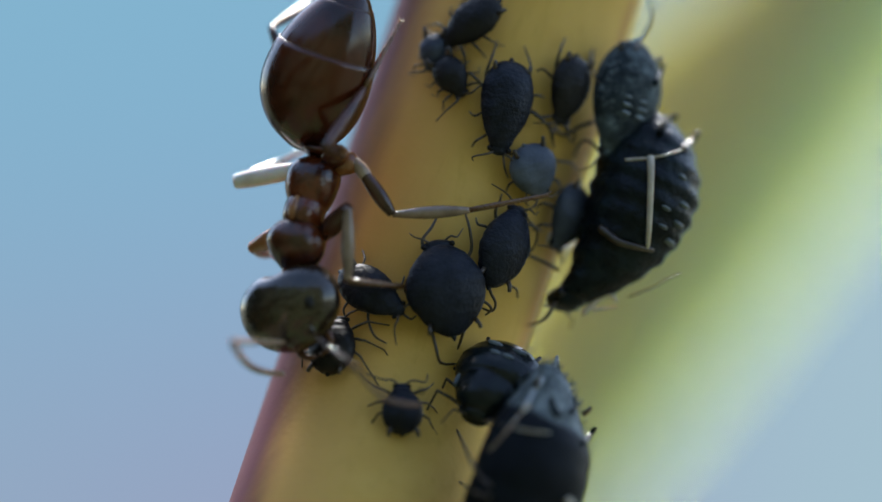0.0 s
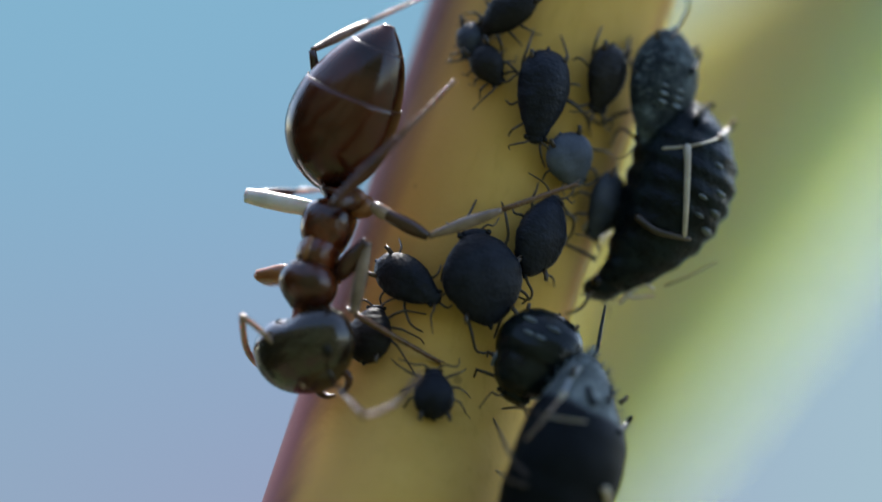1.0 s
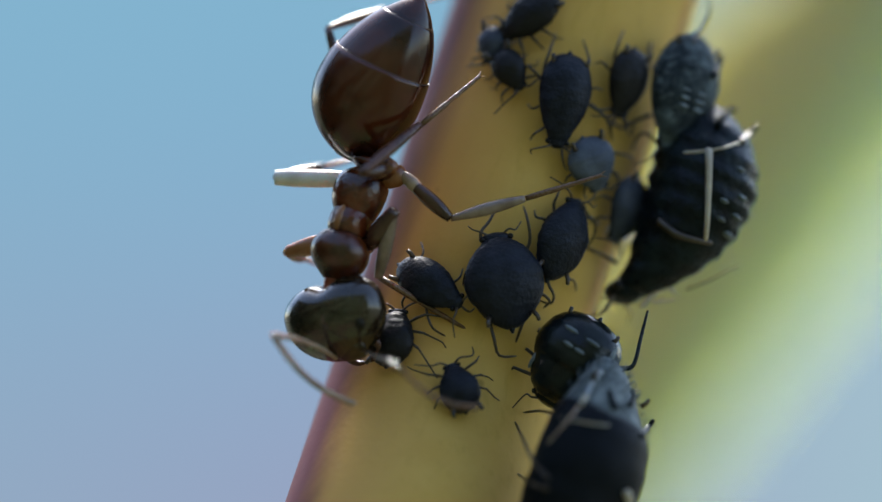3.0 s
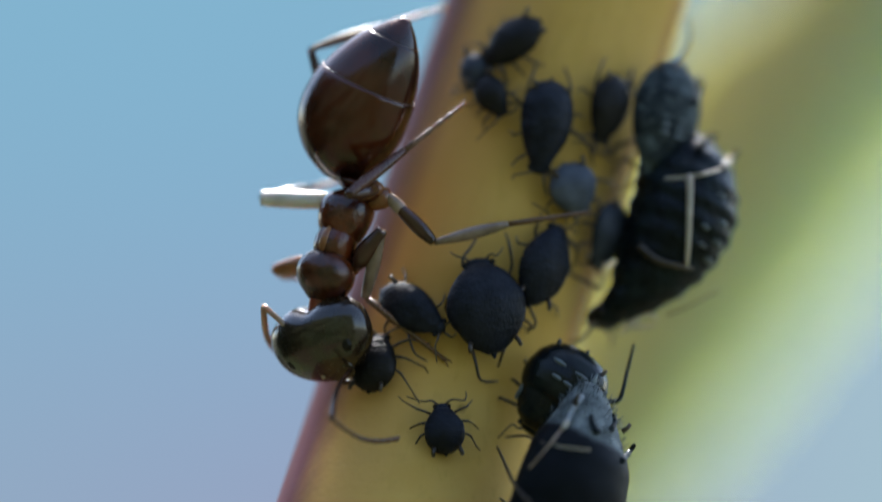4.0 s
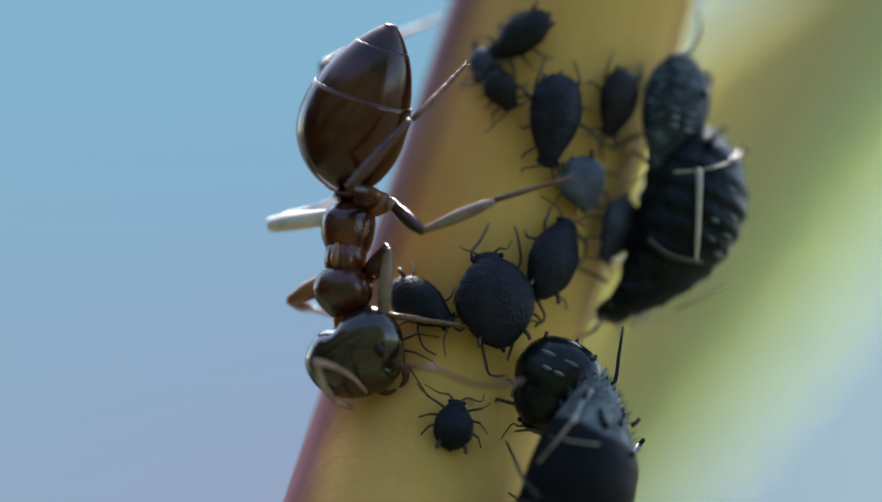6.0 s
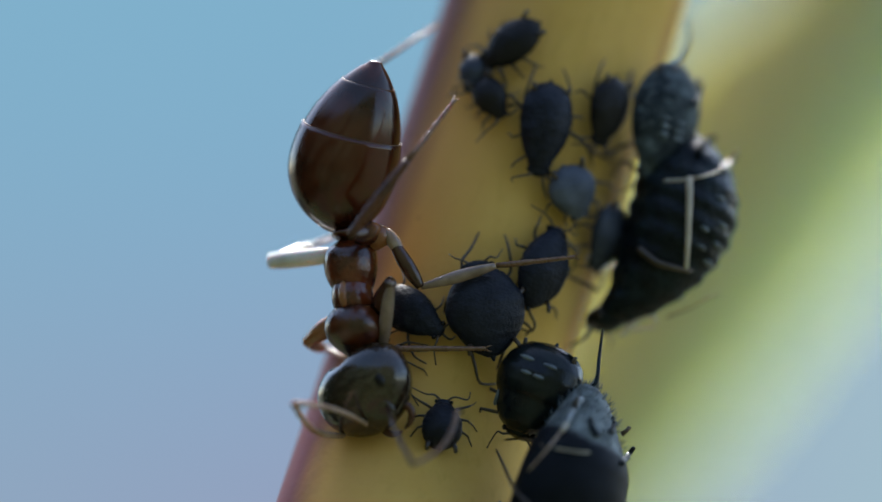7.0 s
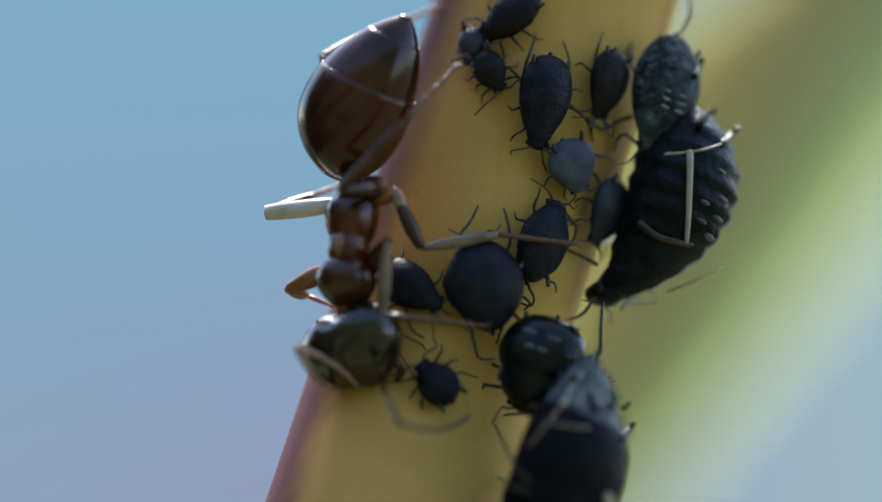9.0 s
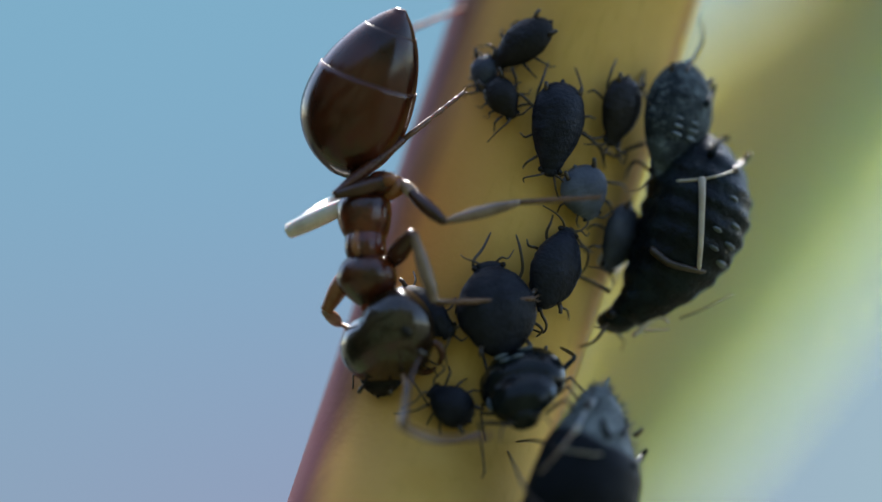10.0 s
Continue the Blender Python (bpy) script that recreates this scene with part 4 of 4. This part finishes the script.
FEELER_A_TIP = ((0, -0.124, -1.487), (0.5, -0.836, -1.801), (1, -0.46, -1.59), (1.5, -0.559, -1.223), (2, -0.561, -1.635), (2.5, 0.28, -1.828), (4, -0.683, -1.818), (4.5, -0.603, -1.571), (5, -0.399, -2.164), (5.5, -0.29, -2.023), (5.7, 0.623, -1.317), (6.8, 0.05, -1.812), (7, -0.13, -1.835), (7.5, 0.253, -1.679), (8, 0.992, -1.827), (8.5, 0.498, -1.686), (9, 0.148, -1.873), (9.5, 0.005, -1.764), (10, 0.864, -1.826))
ROAMER_ROWS = ((0, 1.046, -1.67, 80, 38), (0.5, 0.97, -1.52, 78, 26), (1, 1.07, -1.32, 75, 12), (1.5, 1.171, -1.263, 72, 4), (2, 1.279, -1.245, 68, 0), (2.5, 1.26, -1.218, 65, 0), (4, 1.334, -1.323, 62, 0), (4.5, 1.341, -1.235, 60, 0), (5, 1.34, -1.265, 65, 0), (5.5, 1.264, -1.32, 70, 0), (7, 1.077, -1.277, 78, 0), (7.5, 1.121, -1.271, 80, 0), (8, 1.141, -1.289, 80, 0), (8.5, 1.154, -1.269, 80, 0), (9, 1.122, -1.257, 82, 0), (9.5, 1.09, -1.386, 100, 24), (10, 0.914, -1.487, 120, 40))
NYMPH_ROWS = ((0, -0.034, -1.727, 90), (0.5, -0.076, -1.741, 90), (1, -0.09, -1.68, 90), (1.5, -0.069, -1.593, 90), (2, -0.061, -1.605, 95), (2.5, -0.07, -1.508, 110), (4, -0.02, -1.758, 95), (4.5, -0.04, -1.738, 90), (5, 0.036, -1.788, 85), (5.5, -0.023, -1.775, 80), (5.7, -0.008, -1.788, 80), (7, -0.03, -1.676, 85), (7.5, -0.046, -1.649, 80), (8, -0.043, -1.568, 75), (8.5, 0.001, -1.557, 80), (9, -0.081, -1.475, 130), (9.5, -0.064, -1.465, 135), (10, -0.063, -1.427, 140))

BODY_Y = -0.28


def build_ant():
    ant = tagged(new("ant"), "brown ant with a dark glossy gaster tending aphids", "ant")
    # middle body: three plates with waists between them
    part("propodeum", loft(smooth_rings([(-0.06, 0.10, 0.12, 0.0), (0.02, 0.24, 0.25, 0.02), (0.14, 0.315, 0.32, 0.05), (0.34, 0.315, 0.32, 0.06), (0.50, 0.265, 0.28, 0.04), (0.62, 0.18, 0.20, 0.0)], 22), 32), M_THORAX, ant)
    part("mesonotum", loft(smooth_rings([(0.40, 0.18, 0.20, 0.0), (0.50, 0.232, 0.255, 0.04), (0.62, 0.240, 0.28, 0.065), (0.76, 0.230, 0.275, 0.06), (0.90, 0.18, 0.22, 0.0)], 18), 32), M_THORAX, ant)
    ridge = [(0.0, 0.48, 0.27), (0.0, 0.60, 0.325), (0.0, 0.72, 0.325), (0.0, 0.82, 0.30)]
    part("ridge", tube(curve_points(ridge, 8), [0.02, 0.035, 0.045, 0.05, 0.055, 0.055, 0.05, 0.035, 0.015], 12), M_AMBER, ant, "amber ridge on the back")
    part("pronotum", loft(smooth_rings([(0.74, 0.18, 0.20, 0.0), (0.82, 0.275, 0.29, 0.04), (0.94, 0.345, 0.345, 0.06), (1.08, 0.355, 0.345, 0.06), (1.20, 0.30, 0.28, 0.03), (1.30, 0.20, 0.18, 0.0), (1.36, 0.12, 0.11, 0.0)], 26), 32), M_PRONOTUM, ant, "dark brown round front plate")
    part("neck", loft(smooth_rings([(1.26, 0.135, 0.125, 0.0), (1.36, 0.125, 0.115, 0.0), (1.46, 0.11, 0.10, 0.0), (1.60, 0.10, 0.09, 0.0)], 10), 20), M_NECK, ant, "reddish thin neck")
    part("petiole", loft(smooth_rings([(-0.20, 0.09, 0.09, 0.0), (-0.14, 0.17, 0.22, 0.06), (-0.08, 0.18, 0.25, 0.08), (-0.02, 0.12, 0.12, 0.0), (0.06, 0.1, 0.1, 0.0)], 12), 20), M_THORAX, ant)
    # gaster, base at its origin, tip towards y
    def girth(y):
        if y < 0.80:
            return 0.66 * max(0.02, 1 - (max(0.0, 0.80 - y) / 0.82) ** 2.1) ** 0.55
        return 0.66 * max(0.01, 1 - (min(1.30, y - 0.80) / 1.32) ** 1.95) ** 0.74
    def plate(a, b, puff):
        rings = []
        for i in range(22):
            y = a + (b - a) * i / 21
            r = (girth(y - 0.05) + girth(y) * 2 + girth(y + 0.05)) / 4 * puff
            rings.append((y, r, r * 0.96, 0.0, -0.11 * math.sin(math.pi * min(1.0, max(0.0, y / 2.1)) ** 0.7)))
        return loft(rings, 40)
    gaster = part("gaster", plate(0.0, 1.20, 1.0), M_GASTER, ant, "glossy dark brown gaster")
    part("tergite", plate(1.12, 1.82, 0.975), M_GASTER, gaster)
    part("tergite", plate(1.76, 2.10, 0.95), M_GASTER, gaster)
    for y, k, thick in ((1.20, 1.0, 0.005), (1.82, 0.975, 0.003)):
        r = girth(y) * k
        xc = -0.11 * math.sin(math.pi * (y / 2.1) ** 0.7)
        ring = [(xc + (r - 0.003) * math.cos(a), y, (r - 0.003) * 0.96 * math.sin(a)) for a in [2 * math.pi * i / 40 for i in range(41)]]
        part("seam", tube(ring, [thick] * 41, 6), M_SEAM, gaster, "pale seam between plates")
    # head, neck at its origin, jaws towards y
    rings = []
    for i in range(46):
        y = -0.075 + 1.10 * (1 - math.cos(math.pi * i / 45)) / 2
        f = (0.40 - y) / 0.475 if y < 0.40 else (y - 0.40) / 0.625
        w = max(0.02, 1 - min(1.0, f) ** (2.5 if y < 0.40 else 2.1)) ** (0.48 if y < 0.40 else 0.56)
        rings.append((y, 0.645 * w, 0.42 * w, 0.03 - 0.12 * max(0.0, y - 0.4) ** 1.5, 0.10))
    bm = loft(rings, 44)
    for vert in bm.verts:
        # the hind margin dips a little at the nape
        vert.co.y = 0.92 * vert.co.y + 0.10 * math.exp(-((vert.co.x - 0.08) / 0.17) ** 2) * max(0.0, 1 - (vert.co.y + 0.075) / 0.35) ** 1.5
    head = part("head", bm, M_HEAD, ant, "dark brown rounded head")
    for sx in (-1, 1):
        part("eye", ball((sx * 0.36 + 0.09, 0.52, 0.27), 0.11, (0.8, 1.15, 0.7), 18), M_EYE, head)
        pts = curve_points([(sx * 0.20, 0.80, -0.14), (sx * 0.22, 0.90, -0.17), (sx * 0.14, 1.00, -0.18), (sx * 0.02, 1.03, -0.18)], 10)
        part("mandible", tube(pts, [0.05, 0.052, 0.052, 0.05, 0.048, 0.045, 0.04, 0.035, 0.03, 0.022, 0.012], 10), M_JAW, head, "reddish toothed jaw")
    part("clypeus", loft(smooth_rings([(0.66, 0.10, 0.05, 0.26), (0.78, 0.20, 0.07, 0.19), (0.90, 0.19, 0.06, 0.10), (0.96, 0.1, 0.03, 0.05)], 10), 18), M_HEAD, head)
    return ant, gaster, head


def limb_piece(name, length, profile, mat, parent, label="", bend=0.0):
    n = len(profile)
    rings = [(length * i / (n - 1), r, r, bend * math.sin(math.pi * i / (n - 1))) for i, r in enumerate(profile)]
    return part(name, loft(smooth_rings(rings, 16), 14), mat, parent, label)


def foot_piece(length, parent, mat, thick):
    """Five joints that get shorter, with two claws."""
    cuts = (0.0, 0.46, 0.64, 0.78, 0.88, 1.0)
    rings = []
    for a, b in zip(cuts, cuts[1:]):
        for f, k in ((0.02, 0.80), (0.35, 0.9), (0.92, 1.0), (0.99, 0.82)):
            r = thick * k * (1.25 - 0.5 * (a + (b - a) * f))
            rings.append((length * (a + (b - a) * f), r, r, 0.0))
    bm = loft(rings, 8)
    for sx in (-1, 1):
        tube([(0, length * 0.98, 0), (sx * 0.03, length * 1.03, -0.005), (sx * 0.035, length * 1.06, -0.03)], [0.012, 0.009, 0.004], 5, bm)
    return part("tarsus", bm, mat, parent, "pale jointed foot")


FEMUR = (0.052, 0.084, 0.096, 0.088, 0.064, 0.046)
TIBIA = (0.034, 0.046, 0.058, 0.060, 0.052, 0.037)
# the stouter legs have outlines of their own
SHAPES = {
    "hind_a": (FEMUR, (0.052, 0.066, 0.072, 0.068, 0.058, 0.042)),
    "mid_a": ((0.050, 0.066, 0.084, 0.092, 0.082, 0.052), (0.034, 0.056, 0.074, 0.076, 0.064, 0.040)),
    "mid_b": ((0.085, 0.100, 0.108, 0.108, 0.104, 0.090), (0.040, 0.052, 0.062, 0.062, 0.054, 0.040)),
    "fore_a": ((0.075, 0.110, 0.122, 0.112, 0.090, 0.070), (0.048, 0.066, 0.080, 0.082, 0.072, 0.050)),
    "fore_b": ((0.075, 0.105, 0.118, 0.110, 0.090, 0.072), (0.055, 0.070, 0.080, 0.078, 0.066, 0.048)),
}
# name: hip in the ant's own space, three lengths, the materials, knee, ankle and foot tables, the depth signs
LEGS = {
    "hind_a": ((-0.40, -0.08, 0.22), (0.66, 1.10, 1.00), (M_LEGDARK, M_JAW, M_LEGTAN), (-1, 1, 1)),
    "hind_b": ((0.10, 0.05, -0.25), (1.98, 0.95, 0.85), (M_LEGDARK, M_LEGTAN, M_LEGPALE), (1, 1, 1)),
    "mid_a": ((-0.50, -0.05, 0.02), (0.74, 0.92, 0.95), (M_LEGDARK, M_LEGSAND, M_LEGTAN), (-1, 1, 1)),
    "mid_b": ((0.24, 0.08, -0.05), (0.92, 0.85, 0.60), (M_LEGSUNLIT, M_LEGDARK, M_LEGPALE), (1, 1, 1)),
    "fore_a": ((-0.24, 0.85, -0.10), (0.60, 0.86, 1.22), (M_LEGDARK, M_LEGSAND, M_LEGTAN), (-1, 1, 1)),
    "fore_b": ((0.26, 0.85, -0.10), (0.60, 0.62, 0.60), (M_AMBER, M_LEGPALE, M_LEGPALE), (1, 1, 1)),
}

ant, gaster, ant_head = build_ant()
LEG_PIECES = {}
for leg_name, (hip, lens, mats, signs) in LEGS.items():
    thigh, shin = SHAPES.get(leg_name, (FEMUR, TIBIA))
    femur = limb_piece("leg", lens[0], thigh, mats[0], ant, bend=0.02)
    at = Vector(hip)
    root_end = Vector((at.x * 0.35, at.y + 0.03, at.z * 0.3))
    part("coxa", tube([root_end, root_end.lerp(at, 0.4), root_end.lerp(at, 0.8), at], [0.14, 0.16, 0.13, 0.075], 16), M_AMBER if leg_name == "mid_a" else M_THORAX, ant)
    part("trochanter", ball((0, 0.13 if leg_name == "mid_a" else 0.0, 0), 0.085, (1, 2.4 if leg_name == "mid_a" else 1.3, 1), 12), M_LEGPALE if leg_name == "mid_a" else M_AMBER, femur)
    tibia = limb_piece("tibia", lens[1], shin, mats[1], femur, bend=0.015)
    LEG_PIECES[leg_name] = (femur, tibia, foot_piece(lens[2], femur, mats[2], {"fore_a": 0.038, "mid_a": 0.034, "hind_a": 0.034}.get(leg_name, 0.028)))
FEELERS = {}
for feeler_name, sx in (("a", -1), ("b", 1)):
    # antenna b has its backlight painted in as a paler colour
    scape = limb_piece("antenna", 1.12, (0.028, 0.025, 0.028, 0.034) if sx < 0 else (0.028, 0.028, 0.033, 0.038),
                       M_LEGDARK if sx < 0 else M_LEGPALE, ant_head, "brown elbowed antenna" if sx < 0 else "elbowed antenna painted pale as if backlit", 0.07)
    rings = []
    for i in range(10):
        for f, k in ((0.03, 0.8), (0.4, 1.0), (0.9, 1.0), (0.98, 0.8)):
            r = (0.026 + 0.0012 * i if sx < 0 else 0.042) * (k + 1) / 2
            rings.append(((1.02 if sx < 0 else 1.3) * (i + f) / 10, r, r, 0.0, 0.13 * math.sin(math.pi * (i + f) / 10)))
    flagellum = part("flagellum", loft(rings, 8), M_LEGTAN if sx < 0 else M_LEGPALE, scape, "pale beaded feeler tip")
    FEELERS[feeler_name] = (scape, flagellum, Vector((sx * 0.18, 0.86, 0.22)))


# ---- movement ----
def turned(at, way, up):
    """A pose at a place with y along way and z near up."""
    f = way.normalized()
    z = (up - f * up.dot(f)).normalized()
    m = Matrix((f.cross(z), f, z)).transposed().to_4x4()
    m.translation = at
    return m


def reach(start, target, length, sign, most=0.8):
    """The way of a rigid piece from start whose far end shows at target (x, z)."""
    dx, dz = target[0] - start.x, target[1] - start.z
    flat = math.hypot(dx, dz)
    deep = math.sqrt(max(0.0, length * length - flat * flat))
    deep = min(deep, most * length)
    flat_left = math.sqrt(length * length - deep * deep)
    k = flat_left / max(flat, 1e-6)
    return Vector((dx * k, sign * deep, dz * k)).normalized()


def kept_off(start, way, length):
    """The way of a piece, lifted so that its far end stays in front of the stem."""
    end = start + way * length
    u = (Vector((end.x, 0, end.z)) - Vector((STEM_O.x, 0, 0))).dot(SIDE)
    skin = stem_front(end.x, end.z) - 0.05
    if abs(u) < STEM_R * 0.97 and end.y > skin:
        rise = max(-0.9, (skin - start.y) / length)
        flat = Vector((way.x, 0, way.z)).normalized() * math.sqrt(1 - rise * rise)
        return Vector((flat.x, rise, flat.z))
    return way


def at_time(table, t):
    ts = [r[0] for r in table]
    return Vector((float(np.interp(t, ts, [r[1] for r in table])), float(np.interp(t, ts, [r[2] for r in table]))))


def key_poses(poses):
    """poses: object -> rows of (t, world pose in mm, world pose of its parent in mm). A wide turn gets a row half way."""
    for ob, rows in poses.items():
        local = [(t, metres(pm.inverted() @ m)) for t, m, pm in rows]
        full = [local[0]]
        for (t0, m0), (t1, m1) in zip(local, local[1:]):
            q0, q1 = m0.to_quaternion(), m1.to_quaternion()
            if q0.rotation_difference(q1).angle > radians(70) and t1 - t0 > 0.15:
                full.append(((t0 + t1) / 2, m0.lerp(m1, 0.5)))
            full.append((t1, m1))
        walk(ob, full)


def motions():
    up0 = Vector((0, -1, 0))
    leans = {ant: Vector((-0.5, -0.85, 0)), gaster: Vector((-0.5, -0.85, 0)), ant_head: Vector((-0.45, -0.89, 0))}
    ups, poses = {}, {}

    def put(ob, t, at, way, parent_pose):
        m = turned(at, way, ups.get(ob.name, leans.get(ob, up0)))
        ups[ob.name] = m.col[2].to_3d()
        poses.setdefault(ob, []).append((t, m, parent_pose))
        return m

    for t in [r[0] for r in WAIST]:
        waist, neck, jaw = at_time(WAIST, t), at_time(NECK, t), at_time(JAW, t)
        at = Vector((waist.x, BODY_Y + lean_y(*waist), waist.y))
        body = put(ant, t, at, Vector((neck.x - at.x, lean_y(*neck) - lean_y(*waist), neck.y - at.z)), Matrix())
        gb = at_time(GASTER_BASE, t)
        start = Vector((gb.x, BODY_Y + 0.15 + lean_y(*gb), gb.y))
        gt = at_time(GASTER_TIP, t)
        put(gaster, t, start, Vector((gt.x - gb.x, -0.30, gt.y - gb.y)), body)
        start = body @ Vector((0, 1.37, 0.0))
        nod = reach(start, jaw, 1.22, 1, 0.3)
        head_pose = put(ant_head, t, start, nod + Vector((0, lean_y(*jaw) - lean_y(start.x, start.z), 0)), body)
        for name, tables in (("hind_a", (HIND_A_KNEE, None, HIND_A_FOOT)), ("hind_b", (HIND_B_KNEE, None, HIND_B_FOOT)),
                             ("mid_a", (MID_A_KNEE, MID_A_ANKLE, MID_A_FOOT)), ("mid_b", (MID_B_KNEE, None, None)),
                             ("fore_a", (FORE_A_KNEE, FORE_A_ANKLE, FORE_A_FOOT)), ("fore_b", (FORE_B_KNEE, None, FORE_B_FOOT))):
            hip, lens, _, signs = LEGS[name]
            femur, tibia, tarsus = LEG_PIECES[name]
            knee_at = at_time(tables[0], t)
            foot_at = at_time(tables[2], t) if tables[2] else Vector(((body @ Vector(hip)).x + 0.05, (body @ Vector(hip)).z + 0.26))
            ankle_at = at_time(tables[1], t) if tables[1] else knee_at.lerp(foot_at, lens[1] / (lens[1] + lens[2]))
            start = body @ Vector(hip)
            fm = put(femur, t, start, reach(start, knee_at, lens[0], signs[0], 0.95 if name == "hind_a" else 0.8), body)
            start = fm @ Vector((0, lens[0], 0))
            tm = put(tibia, t, start, reach(start, ankle_at, lens[1], signs[1], {"fore_b": 0.96, "mid_a": 0.15}.get(name, 0.8)), fm)
            start = tm @ Vector((0, lens[1], 0))
            way = reach(start, foot_at, lens[2], signs[2])
            rise = max(-0.4, min(0.4, (stem_front(foot_at.x, foot_at.y) - {"fore_a": 0.62, "mid_a": 0.68}.get(name, 0.03) - start.y) / lens[2]))
            if name == "mid_a":
                rise = min(rise, 0.05)
            if name == "fore_a":
                # a foot set down close by points into the depth
                near = math.sqrt(max(0.0, 1 - (math.hypot(foot_at.x - start.x, foot_at.y - start.z) / lens[2]) ** 2))
                rise = max(rise, min(near, 0.8, (stem_front(foot_at.x, foot_at.y) - 0.05 - start.y) / lens[2]))
            flat = Vector((way.x, 0, way.z)).normalized() * math.sqrt(1 - rise * rise)
            put(tarsus, t, start, kept_off(start, Vector((flat.x, rise, flat.z)), lens[2]), fm)
        for name, (elbow, tip) in (("a", (FEELER_A_ELBOW, FEELER_A_TIP)), ("b", (FEELER_B_ELBOW, FEELER_B_TIP))):
            scape, flagellum, socket = FEELERS[name]
            start = head_pose @ socket
            sm = put(scape, t, start, reach(start, at_time(elbow, t), 1.12, -1, 0.85), head_pose)
            start = sm @ Vector((0, 1.12, 0))
            span = 1.02 if name == "a" else 1.3
            put(flagellum, t, start, kept_off(start, reach(start, at_time(tip, t), span, 1, 0.6 if name == "a" else 0.85), span), sm)
    key_poses(poses)
    walk(roamer, [(t, metres(pose(0, -0.25, 0) @ turned_out(perch(x, z, h + 180, 0.72, pitch=p), 0.78, 58))) for t, x, z, h, p in ROAMER_ROWS])
    walk(nymph, [(t, metres(perch(x, z, h, 0.34))) for t, x, z, h in NYMPH_ROWS])


motions()
